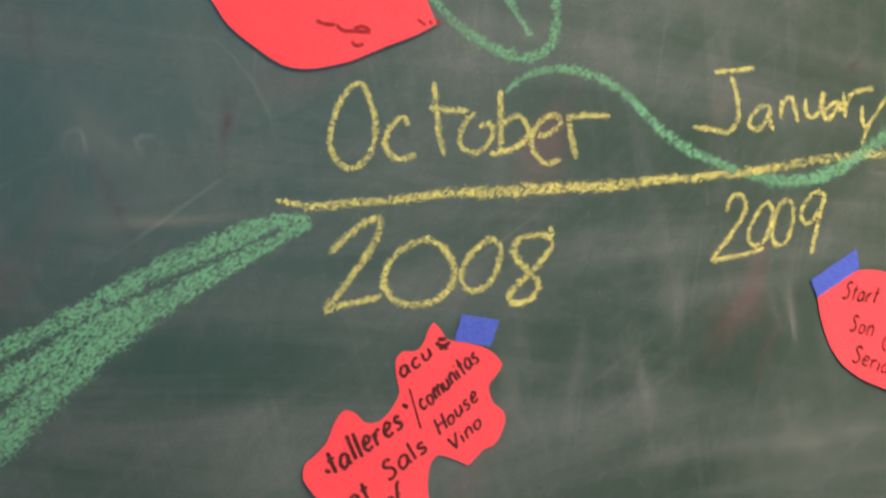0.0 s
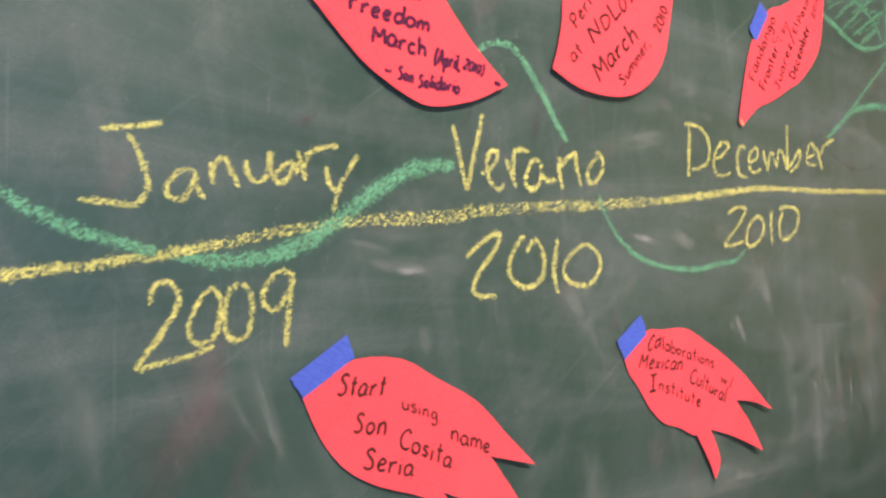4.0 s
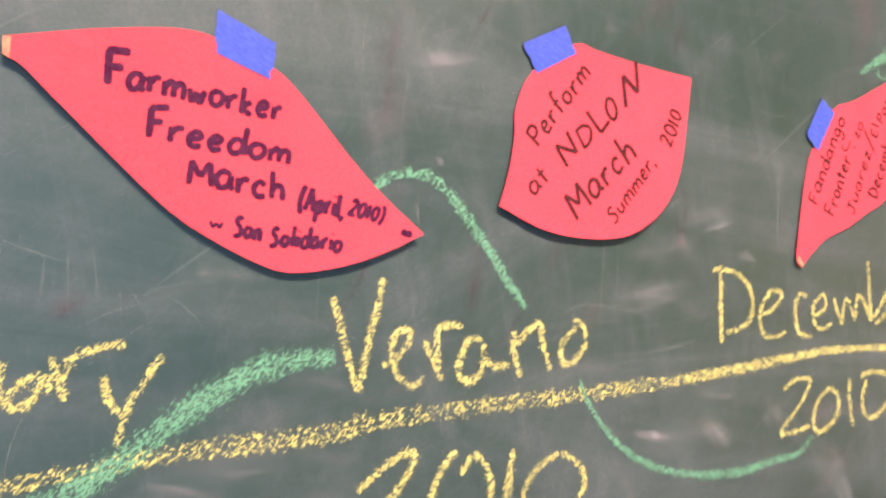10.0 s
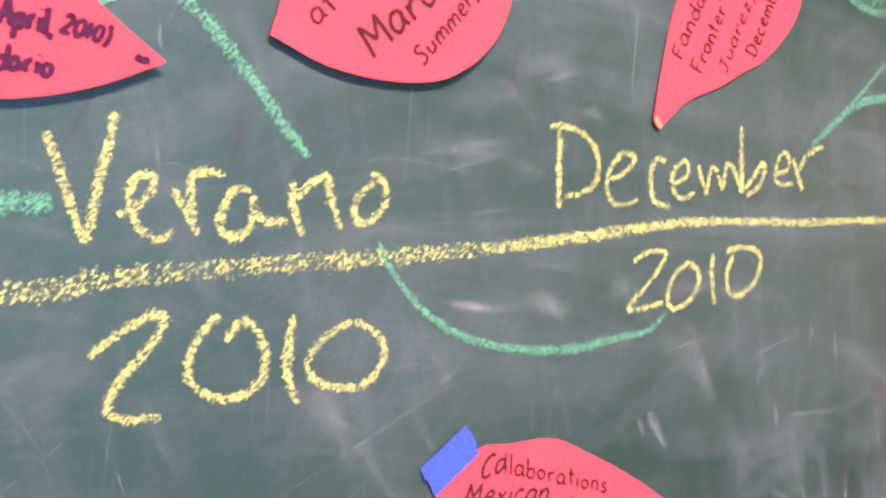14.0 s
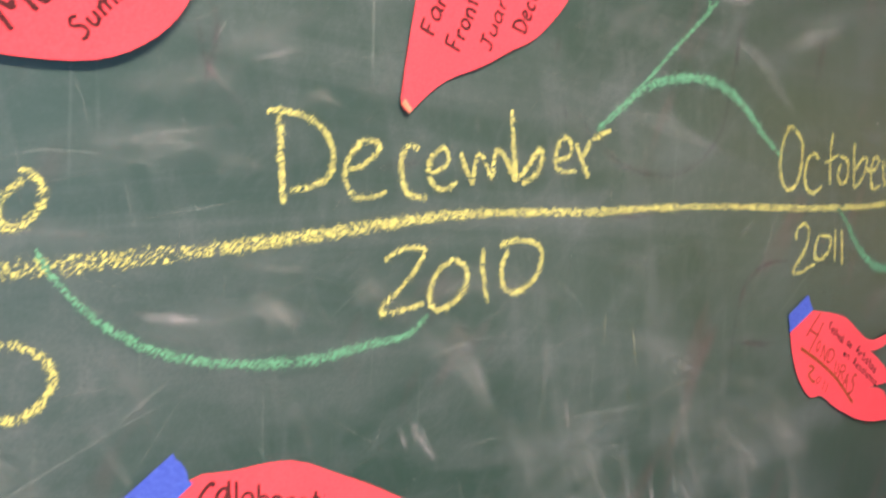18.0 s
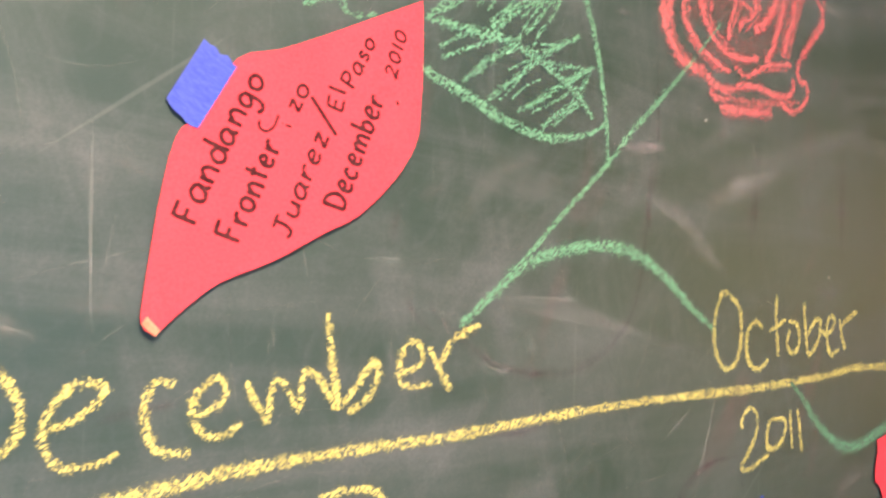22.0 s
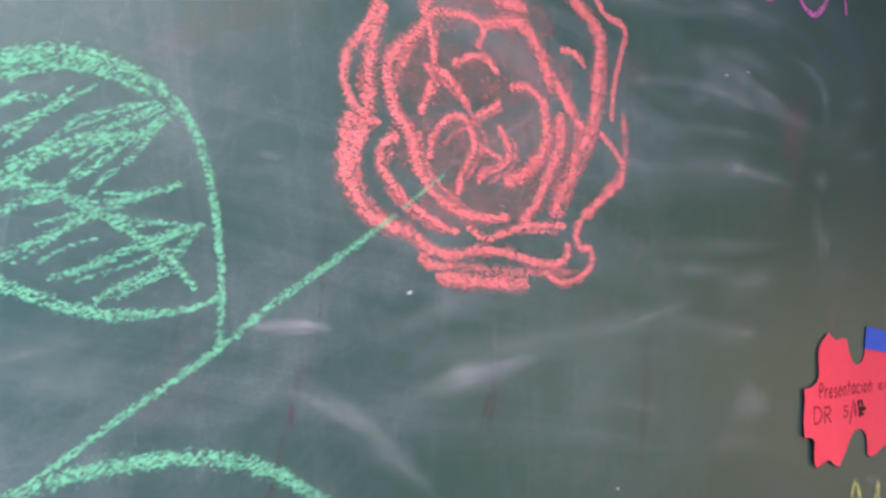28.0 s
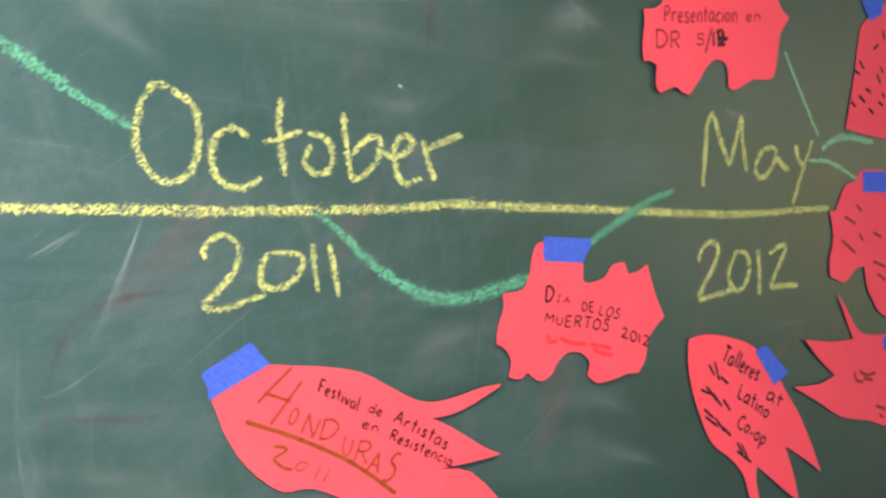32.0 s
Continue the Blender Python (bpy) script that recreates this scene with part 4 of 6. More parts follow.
stroke(w, 'leaf_side', [3.8], [(177, 170), (195, 192), (215, 208)])
stroke(w, 'leaf_side', [4.5], [(201, 170), (220, 172), (239, 178)])
stroke(w, 'leaf_side', [4.2], [(159, 124), (172, 134), (185, 149)])
stroke(w, 'leaf_side', [4.3], [(168, 146), (190, 157), (214, 164)])
stroke(w, 'leaf_side', [4.4], [(192, 118), (218, 130), (243, 143)])
stroke(w, 'leaf_side', [4.5], [(211, 136), (229, 145), (252, 155)])
stroke(w, 'leaf_side', [4.5], [(214, 110), (232, 122), (248, 130)])
stroke(w, 'leaf_side', [4.0], [(222, 154), (241, 158), (259, 157)])
stroke(w, 'leaf_side', [3.7], [(170, 125), (184, 136), (201, 144)])
stroke(w, 'leaf_side', [10.3], [(142, 222), (163, 234), (186, 242)])
stroke(w, 'leaf_side', [5.2], [(94, 185), (116, 206), (133, 217)])
stroke(w, 'leaf_side', [5.9], [(96, 173), (127, 191), (152, 217)])
stroke(w, 'leaf_side', [5.3], [(104, 154), (135, 169), (146, 162)])
stroke(w, 'leaf_side', [6.1], [(125, 133), (147, 151), (177, 168)])
stroke(w, 'leaf_side', [4.2], [(23, 182), (27, 167), (41, 162)])
stroke(w, 'petal_fill', [61.9], [(391, 294), (443, 303), (500, 318), (571, 331)])
stroke(w, 'petal_fill', [61.2], [(392, 240), (448, 247), (505, 258), (575, 277)])
stroke(w, 'petal_fill', [45.7], [(421, 201), (469, 204), (546, 224)])
stroke(w, 'petal_fill', [38.1], [(407, 337), (466, 359), (546, 369)])
stroke(w, 'petal_band', [12.4], [(364, 257), (363, 231), (367, 210), (378, 193), (400, 181), (422, 171), (436, 156)])
stroke(w, 'petal_band', [8.6], [(372, 323), (367, 296), (364, 269), (376, 253)])
stroke(w, 'petal_band', [11.9], [(405, 316), (395, 297), (391, 276), (401, 258), (412, 255)])
stroke(w, 'petal_band', [9.9], [(394, 234), (387, 220), (397, 203), (419, 190), (446, 181)])
stroke(w, 'petal_band', [8.0], [(416, 252), (423, 234), (438, 216), (462, 204), (491, 194)])
stroke(w, 'petal_band', [10.2], [(486, 380), (497, 369), (514, 359), (537, 343), (551, 319)])
stroke(w, 'petal_band', [11.0], [(566, 394), (602, 385), (612, 351), (609, 314), (601, 280), (585, 250), (567, 209)])
stroke(w, 'petal_band', [13.7], [(562, 318), (581, 296), (579, 264), (564, 238), (556, 211)])
stroke(w, 'petal_band', [10.1], [(554, 286), (545, 258), (526, 236), (503, 224)])
stroke(w, 'petal_band', [6.7], [(488, 180), (516, 191), (568, 198)])
stroke(w, 'petal_band', [9.0], [(453, 158), (519, 159), (593, 167)])
stroke(w, 'petal_band', [11.0], [(640, 317), (645, 269), (617, 236), (601, 214)])
stroke(w, 'petal_band', [7.8], [(425, 332), (425, 308), (429, 292), (415, 265)])
stroke(w, 'petal_band', [6.0], [(425, 298), (453, 284), (473, 268), (480, 255), (464, 224)])
stroke(w, 'petal_band', [6.0], [(496, 288), (460, 265), (439, 247)])
stroke(w, 'petal_band', [5.9], [(493, 269), (511, 262), (510, 243), (486, 225)])
stroke(w, 'leaf_side', [9.7], [(92, 190), (116, 201), (136, 216)])
stroke(w, 'leaf_side', [8.4], [(98, 175), (123, 196), (144, 210), (166, 218)])
stroke(w, 'leaf_side', [6.1], [(138, 188), (162, 207), (185, 226)])
stroke(w, 'leaf_side', [9.2], [(167, 183), (198, 206), (230, 228)])
stroke(w, 'leaf_side', [7.6], [(153, 170), (182, 193), (231, 216)])
stroke(w, 'leaf_side', [6.7], [(133, 137), (154, 153), (176, 163)])
stroke(w, 'leaf_side', [7.5], [(148, 124), (177, 142), (200, 159), (224, 173), (246, 182)])
stroke(w, 'leaf_side', [8.6], [(186, 121), (209, 134), (234, 148), (256, 158)])
stroke(w, 'leaf_side', [6.6], [(206, 110), (231, 125), (256, 154)])
stroke(w, 'leaf_side', [5.9], [(106, 147), (132, 158), (157, 167)])
stroke(w, 'leaf_side', [5.1], [(199, 177), (215, 194), (231, 220)])
stroke(w, 'leaf_side', [11.7], [(93, 210), (119, 222), (154, 232), (188, 239), (222, 233)])
stroke(w, 'leaf_side', [5.9], [(27, 178), (33, 164), (53, 167)])
stroke(w, 'petal', [6.6], [(378, 351), (366, 324), (361, 312), (351, 295), (349, 278), (354, 264), (367, 254), (373, 250), (383, 252)])
stroke(w, 'petal', [9.9, 11.2, 11.8, 10.8], [(377, 338), (370, 313), (368, 287), (370, 259), (366, 238), (361, 217), (360, 205), (366, 196), (381, 184), (398, 179), (421, 178)])
stroke(w, 'petal', [11.9], [(358, 253), (356, 228), (358, 209), (368, 198)])
stroke(w, 'petal', [9.4, 10.6, 8.4, 7.2], [(418, 340), (406, 323), (390, 308), (384, 292), (389, 272), (397, 259), (409, 247), (415, 232), (422, 220), (436, 208), (453, 200), (481, 197), (511, 202)])
stroke(w, 'petal', [8.2, 7.4, 6.0], [(399, 245), (387, 237), (385, 222), (395, 211), (408, 201), (427, 191), (449, 184), (461, 184)])
stroke(w, 'petal', [7.6, 7.1], [(410, 340), (428, 346), (452, 351), (470, 347), (464, 329)])
stroke(w, 'petal', [6.0], [(415, 339), (422, 319), (424, 302), (421, 280), (415, 265)])
stroke(w, 'petal', [6.8], [(416, 300), (435, 301), (450, 291), (462, 279)])
stroke(w, 'petal', [6.1], [(442, 309), (458, 320), (475, 323), (488, 314)])
stroke(w, 'petal', [5.5], [(493, 293), (482, 283), (468, 275)])
stroke(w, 'petal', [6.7], [(427, 232), (429, 249), (438, 264), (454, 272), (463, 265), (470, 253), (466, 241), (459, 227), (457, 211)])
stroke(w, 'petal', [4.4], [(473, 254), (485, 250), (500, 246)])
stroke(w, 'petal', [6.8], [(492, 272), (502, 262), (506, 249), (498, 241), (481, 233), (476, 223)])
stroke(w, 'petal', [6.4, 11.4, 9.9], [(501, 306), (519, 311), (536, 305), (543, 292), (545, 271), (534, 250), (517, 235), (502, 230)])
stroke(w, 'petal', [11.7, 11.5], [(471, 349), (502, 361), (521, 354), (536, 337), (548, 313)])
stroke(w, 'petal', [9.6], [(547, 330), (565, 310), (584, 294), (599, 290)])
stroke(w, 'petal', [6.3], [(555, 352), (572, 354), (587, 345)])
stroke(w, 'petal', [11.7, 13.1, 11.7, 8.5], [(546, 409), (587, 391), (603, 370), (602, 339), (601, 308), (596, 287), (583, 267), (578, 248), (566, 227), (558, 209)])
stroke(w, 'petal', [6.1], [(588, 420), (600, 405), (612, 398), (631, 397), (636, 385), (630, 362), (625, 334), (624, 305)])
stroke(w, 'petal', [7.0], [(610, 292), (626, 283), (642, 268), (640, 252), (615, 232), (595, 214), (588, 199), (594, 189), (609, 189)])
stroke(w, 'petal', [12.5, 9.2], [(560, 299), (562, 275), (554, 249), (546, 233), (538, 215), (523, 199)])
stroke(w, 'petal', [6.1], [(468, 188), (489, 182), (512, 191), (530, 198), (575, 204)])
stroke(w, 'petal', [8.3, 7.7], [(421, 176), (435, 167), (456, 165), (484, 172), (513, 173), (545, 169), (571, 172), (580, 183), (576, 190)])
stroke(w, 'petal', [7.4], [(425, 160), (439, 155), (457, 157)])
stroke(w, 'petal', [6.4], [(609, 189), (609, 174), (593, 160), (573, 156), (552, 163)])
stroke(w, 'petal', [10.9], [(442, 147), (486, 148), (537, 151)])
stroke(w, 'petal', [8.5], [(410, 340), (423, 364), (458, 382), (505, 395), (546, 408)])
stroke(w, 'petal', [13.6], [(470, 375), (494, 375), (513, 376)])
w = drawing(2932, 2084, 'chalk_mark', 'lower ends of pink chalk figures at the top of the board', 'MAGENTA')
stroke(w, 'mark', [5.0, 6.4, 5.0], [(0, 6), (4, -5), (15, -13), (26, -13), (39, -4), (49, 12), (51, 23)])
stroke(w, 'mark', [5.0, 6.4, 5.0], [(76, 33), (82, 18), (95, 2), (112, -3), (126, 0), (142, 15), (151, 37), (154, 60)])
stroke(w, 'mark', [5.0, 6.4, 5.0], [(186, 72), (190, 43), (194, 19)])
w = paper(848, 1551, 'torn piece of red construction paper hanging above October', [(-96, 21), (-79, -1), (-68, -17), (-52, -30), (-27, -45), (-5, -47), (25, -40), (52, -28), (78, -17), (95, -7), (86, 11), (73, 35), (32, 60), (-36, 61), (-80, 45)], None, 3)
scrawl(w, 'FAINT', 3, [(-2, -11), (5, -13), (13, -13)])
scrawl(w, 'FAINT', 3, [(14, -13), (19, -17), (28, -17), (41, -17)])
scrawl(w, 'FAINT', 3, [(28, -15), (35, -13), (41, -16)])
scrawl(w, 'FAINT', 3, [(26, -25), (30, -28), (36, -26)])
scrawl(w, 'FAINT', 2.4, [(79, -5), (86, -9)])
scrawl(w, 'FAINT', 2.4, [(89, -5), (91, -8)])
scrawl(w, 'FAINT', 2.4, [(95, -8), (98, -4)])
w = paper(941, 1195, 'wavy-edged red paper cut-out with dark handwriting', [(12, 99), (20, 90), (26, 82), (46, 77), (61, 72), (72, 65), (80, 55), (76, 47), (68, 37), (69, 28), (74, 18), (84, 9), (86, -1), (82, -14), (75, -23), (66, -26), (57, -35), (51, -40), (39, -33), (28, -28), (21, -26), (15, -33), (13, -44), (13, -58), (15, -72), (11, -79), (1, -79), (-7, -79), (-11, -89), (-17, -102), (-46, -96), (-81, -87), (-82, -74), (-85, -59), (-96, -42), (-101, -31), (-99, -19), (-91, -13), (-81, -2), (-75, 14), (-68, 24), (-62, 25), (-55, 21), (-48, 13), (-40, 11), (-31, 14), (-22, 25), (-17, 37), (-20, 52), (-21, 67), (-15, 74), (-3, 74), (4, 82), (7, 92)], [(37, 105), (75, 97), (67, 73), (32, 81)], 3)
written(w, 'acu', 'PEN', (-15, 50), (27, 18), (-6.3, 13.3))
written(w, 'comunitas', 'PEN', (6, 17), (51, 43), (-7.7, 12.9))
written(w, 'talleres', 'PEN', (-75, -34), (63, 38), (-6.7, 18.2))
written(w, 'Sals', 'PEN', (-24, -46), (35, 26), (-7.4, 14.5))
written(w, 'House', 'PEN', (22, -7), (36, 30), (-5.7, 13.0))
written(w, 'Vino', 'PEN', (36, -25), (27, 23), (-5.9, 12.2))
written(w, 'at', 'PEN', (-57, -69), (17, 10), (-6.0, 16.6))
written(w, 'of', 'PEN', (-24, -75), (13, 4), (-3.3, 17.6))
scrawl(w, 'PEN', 1.9, [(-8, 40), (-2, 20), (4, 1)])
scrawl(w, 'PEN', 4, [(14, 80), (26, 74)])
scrawl(w, 'PEN', 4, [(16, 83), (24, 83)])
scrawl(w, 'PEN', 4, [(18, 74), (28, 80)])
scrawl(w, 'PEN', 4, [(-14, 26), (-9, 22)])
scrawl(w, 'PEN', 4, [(-82, -27), (-77, -30)])
w = paper(1526, 1209, 'red paper fish cut-out with three tail points', [(-149, 86), (-124, 99), (-97, 113), (-47, 107), (-7, 83), (42, 53), (82, 12), (122, -28), (77, -13), (47, -2), (59, -6), (76, -28), (114, -83), (64, -62), (2, -32), (25, -68), (41, -113), (24, -89), (0, -52), (-24, -30), (-73, -9), (-109, 16), (-133, 49)], [(-161, 105), (-107, 136), (-98, 115), (-149, 86)], 7)
written(w, 'Start', 'PEN', (-116, 83), (49, -8), (4.4, 16.2))
written(w, 'using', 'PEN', (-47, 60), (41, -19), (0.2, 11.2))
written(w, 'name', 'PEN', (10, 19), (49, -23), (0.9, 14.0))
written(w, 'Son', 'PEN', (-99, 47), (33, -9), (3.8, 16.6))
written(w, 'Cosita', 'PEN', (-51, 24), (61, -33), (3.9, 15.1))
written(w, 'Seria', 'PEN', (-89, 12), (54, -21), (3.4, 15.9))
w = paper(1464, 1625, 'large pointed red paper cut-out with dark handwriting', [(-114, 47), (-71, 57), (-36, 63), (-17, 64), (-2, 61), (32, 48), (52, 31), (83, -4), (106, -27), (135, -51), (105, -64), (78, -72), (47, -76), (26, -72), (-10, -54), (-36, -35), (-71, -1), (-94, 22), (-105, 33), (-114, 38)], [(-2, 78), (33, 63), (29, 41), (-4, 53)], 6)
folded_tip(w, [(-114, 47), (-114, 38), (-111, 36), (-110, 47)])
written(w, 'F', 'PURPLE', (-65, 29), (12, -1), (1.3, 17.2))
written(w, 'armworker', 'PURPLE', (-53, 27), (89, -11), (1.9, 13.1))
written(w, 'F', 'PURPLE', (-43, 0), (10, -0), (1.9, 14.8))
written(w, 'reedom', 'PURPLE', (-31, -1), (73, -9), (2.6, 13.1))
written(w, 'M', 'PURPLE', (-20, -25), (15, -1), (0.8, 13.1))
written(w, 'arch', 'PURPLE', (-4, -26), (42, -7), (1.0, 13.7))
written(w, '(April,', 'PURPLE', (47, -37), (29, -5), (2.8, 12.6))
written(w, '2010)', 'PURPLE', (80, -39), (24, -5), (3.5, 9.0))
written(w, 'w', 'PURPLE', (-7, -49), (8, -1), (-0.0, 5.5))
written(w, 'Son', 'PURPLE', (7, -54), (16, -3), (1.7, 10.4))
written(w, 'Solidario', 'PURPLE', (29, -59), (46, -4), (2.2, 10.6))
scrawl(w, 'PURPLE', 4.5, [(118, -49), (122, -51), (126, -51)])
w = paper(1752, 1643, 'red paper cut-out with a rounded lower edge', [(-61, 51), (-22, 76), (-2, 74), (44, 68), (99, 63), (94, 27), (87, -14), (73, -40), (52, -58), (24, -69), (-15, -70), (-53, -64), (-91, -48), (-82, -22), (-77, 5), (-76, 23)], [(-70, 70), (-32, 88), (-20, 69), (-57, 50)], 6)
written(w, 'Perform', 'PEN', (-56, -4), (51, 59), (-10.9, 8.9))
written(w, 'at', 'PEN', (-60, -40), (15, 13), (-8.7, 9.0))
written(w, 'N', 'PEN', (-30, -18), (13, 15), (-10.8, 14.1))
written(w, 'D', 'PEN', (-13, -4), (12, 10), (-7.5, 12.7))
written(w, 'L', 'PEN', (4, 9), (9, 10), (-12.7, 13.2))
written(w, 'O', 'PEN', (15, 19), (8, 10), (-9.2, 13.6))
written(w, 'N', 'PEN', (28, 31), (16, 16), (-3.9, 22.3))
written(w, 'March', 'PEN', (-20, -57), (60, 53), (-12.2, 14.6))
written(w, 'Summer,', 'PEN', (17, -59), (44, 49), (-7.8, 8.3))
written(w, '2010', 'PEN', (77, 4), (12, 28), (-12.1, 4.9))
w = paper(2074, 1643, 'red paper cut-out shaped like a long pod', [(-81, -87), (-74, -94), (-60, -82), (-37, -67), (-5, -56), (29, -40), (54, -29), (81, -6), (98, 18), (102, 41), (104, 77), (104, 112), (73, 98), (36, 81), (1, 66), (-26, 57), (-48, 24), (-58, 16), (-64, 3), (-70, -21), (-75, -46), (-79, -69)], [(-67, 30), (-46, 64), (-26, 53), (-50, 15)], 3)
folded_tip(w, [(-81, -87), (-74, -94), (-71, -91), (-78, -83)])
written(w, 'Fandango', 'PEN', (-52, -36), (43, 83), (-11.8, 4.9))
written(w, 'Fronter', 'PEN', (-26, -46), (27, 56), (-12.4, 4.8))
written(w, 'i', 'PEN', (7, 20), (1, 3), (-6.2, 2.1))
written(w, 'zo', 'PEN', (12, 30), (8, 15), (-9.4, 3.7))
written(w, 'Juarez', 'PEN', (5, -44), (28, 61), (-10.4, 5.4))
written(w, '/', 'PEN', (35, 21), (-3, 10), (-10.1, 8.6))
written(w, 'El', 'PEN', (42, 33), (3, 13), (-9.5, 2.7))
written(w, 'Paso', 'PEN', (50, 48), (17, 31), (-9.2, 4.7))
written(w, 'December', 'PEN', (43, -27), (30, 71), (-13.4, 4.3))
written(w, ',', 'PEN', (82, 42), (1, 4), (-6.2, 1.6))
written(w, '2010', 'PEN', (82, 58), (9, 30), (-8.9, 2.9))
scrawl(w, 'PEN', 1.7, [(-13, 24), (-13, 20), (-9, 18), (-4, 21), (-1, 28)])
w = paper(1954, 1191, 'red paper fish cut-out with curling tail points', [(-164, 83), (-128, 112), (-98, 111), (-53, 108), (-15, 89), (30, 63), (77, 30), (116, -4), (143, -27), (101, -9), (58, 0), (86, -30), (108, -58), (124, -81), (93, -66), (50, -46), (5, -30), (20, -55), (29, -77), (20, -99), (4, -71), (-24, -31), (-29, -32), (-57, -17), (-89, -5), (-116, 18), (-138, 47), (-156, 67)], [(-179, 106), (-138, 134), (-126, 109), (-164, 83)], 7)
written(w, 'Co', 'PEN', (-125, 89), (21, 0), (5.2, 15.9))
written(w, 'llaborations', 'PEN', (-102, 89), (109, -39), (0.4, 12.7))
written(w, 'w/', 'PEN', (23, 30), (27, -12), (-0.0, 12.5))
written(w, 'Mexican', 'PEN', (-139, 70), (81, -14), (4.3, 15.1))
written(w, 'Cultural', 'PEN', (-42, 40), (75, -39), (4.6, 14.7))
written(w, 'I', 'PEN', (-118, 37), (13, -0), (0.7, 18.4))
written(w, 'nstitute', 'PEN', (-101, 39), (83, -36), (1.4, 12.8))
w = paper(2748, 1244, 'red paper fish cut-out with brown and black lettering', [(-172, 56), (-160, 63), (-145, 71), (-126, 78), (-100, 74), (-68, 68), (-35, 58), (-5, 40), (19, 25), (42, 17), (71, 18), (98, 22), (125, 22), (105, 13), (78, 4), (58, 1), (40, 2), (58, -8), (86, -27), (107, -42), (126, -52), (100, -53), (66, -52), (43, -51), (89, -63), (136, -113), (45, -100), (-32, -69), (-82, -40), (-112, -36), (-142, -8), (-160, 23), (-167, 43)], [(-179, 80), (-138, 100), (-122, 79), (-173, 57)], 7)
written(w, 'Festival', 'BLACK', (-78, 48), (39, -25), (3.0, 9.8))
written(w, 'de', 'BLACK', (-28, 21), (13, -8), (3.5, 7.4))
written(w, 'Artistas', 'BLACK', (-2, 6), (60, -39), (5.7, 9.5))
written(w, 'en', 'BLACK', (-35, 7), (17, -9), (2.2, 7.6))
written(w, 'Resistencia', 'BLACK', (-6, -10), (70, -42), (4.3, 8.5))
scrawl(w, 'BROWN_THIN', 3, [(-102, 73), (-118, 60), (-133, 47)])
scrawl(w, 'BROWN_THIN', 3, [(-93, 59), (-108, 42), (-122, 26)])
scrawl(w, 'BROWN_THIN', 3, [(-127, 55), (-115, 49), (-103, 43)])
written(w, 'O', 'BROWN_THIN', (-107, 25), (7, -4), (6.1, 12.9))
written(w, 'N', 'BROWN_THIN', (-95, 14), (13, -9), (6.9, 15.1))
written(w, 'D', 'BROWN_THIN', (-79, 4), (17, -3), (5.9, 15.5))
written(w, 'U', 'BROWN_THIN', (-56, -13), (10, -6), (3.6, 14.0))
written(w, 'R', 'BROWN_THIN', (-44, -22), (14, -6), (6.9, 15.8))
written(w, 'A', 'BROWN_THIN', (-30, -36), (13, -6), (8.0, 16.9))
written(w, 'S', 'BROWN_THIN', (-13, -50), (12, -0), (8.9, 20.5))
scrawl(w, 'BROWN', 4.4, [(-144, 33), (-101, 11), (-55, -17), (-27, -39), (2, -65)])
scrawl(w, 'BROWN', 3.2, [(-120, 6), (-113, 5), (-107, 1), (-113, -2), (-119, -5), (-111, -14), (-102, -18)])
written(w, '0', 'BROWN_THIN', (-102, -19), (11, -3), (4.6, 7.4))
written(w, '1', 'BROWN_THIN', (-84, -31), (4, -2), (5.9, 11.0))
written(w, '1', 'BROWN_THIN', (-75, -35), (4, -2), (6.0, 9.9))
w = paper(2975, 1319, 'wavy-edged red paper cut-out with block lettering', [(-52, 88), (-63, 79), (-66, 62), (-68, 54), (-76, 41), (-102, 39), (-100, 25), (-107, 8), (-109, -11), (-97, -18), (-89, -32), (-92, -48), (-77, -52), (-66, -47), (-50, -59), (-34, -55), (-26, -44), (-11, -34), (10, -37), (23, -49), (20, -64), (37, -75), (64, -74), (82, -71), (100, -73), (111, -58), (116, -32), (139, -11), (122, 17), (106, 53), (93, 46), (77, 44), (70, 58), (52, 56), (40, 43), (19, 39), (8, 42), (5, 72), (-4, 78)], [(-51, 94), (19, 87), (7, 62), (-49, 68)], 4)
written(w, 'D', 'BLACK', (-46, 24), (13, -0), (1.2, 16.6))
written(w, 'I', 'BLACK', (-29, 24), (4, -1), (1.2, 6.2))
written(w, 'A', 'BLACK', (-21, 22), (10, -2), (2.3, 5.5))
written(w, 'DE', 'BLACK', (7, 10), (18, -4), (0.5, 9.5))
written(w, 'LOS', 'PEN', (32, 2), (32, -7), (3.3, 9.5))
written(w, 'MU', 'BLACK', (-46, 4), (26, -7), (2.1, 8.6))
written(w, 'ERTOS', 'BLACK', (-17, -4), (66, -14), (2.0, 11.4))
written(w, '2012', 'BLACK', (69, -27), (46, -17), (0.3, 11.6))
scrawl(w, 'RED_PEN', 4.5, [(-41, -10), (-36, -19), (-26, -18)])
scrawl(w, 'RED_PEN', 4.5, [(-23, -16), (-5, -24), (16, -28)])
scrawl(w, 'RED_PEN', 4.5, [(22, -29), (38, -33), (54, -38)])
scrawl(w, 'RED_PEN', 4.5, [(26, -35), (42, -42), (57, -46)])
w = paper(3317, 1125, 'red paper fish cut-out hanging tail down', [(-154, 149), (-122, 151), (-75, 141), (-19, 120), (37, 73), (67, 40), (106, -4), (163, -92), (135, -73), (83, -41), (69, -34), (94, -81), (113, -127), (69, -95), (6, -48), (6, -68), (18, -103), (-2, -98), (-24, -53), (-58, -22), (-95, 5), (-121, 44), (-142, 84), (-153, 121)], [(-19, 116), (5, 120), (63, 73), (32, 60)], 4)
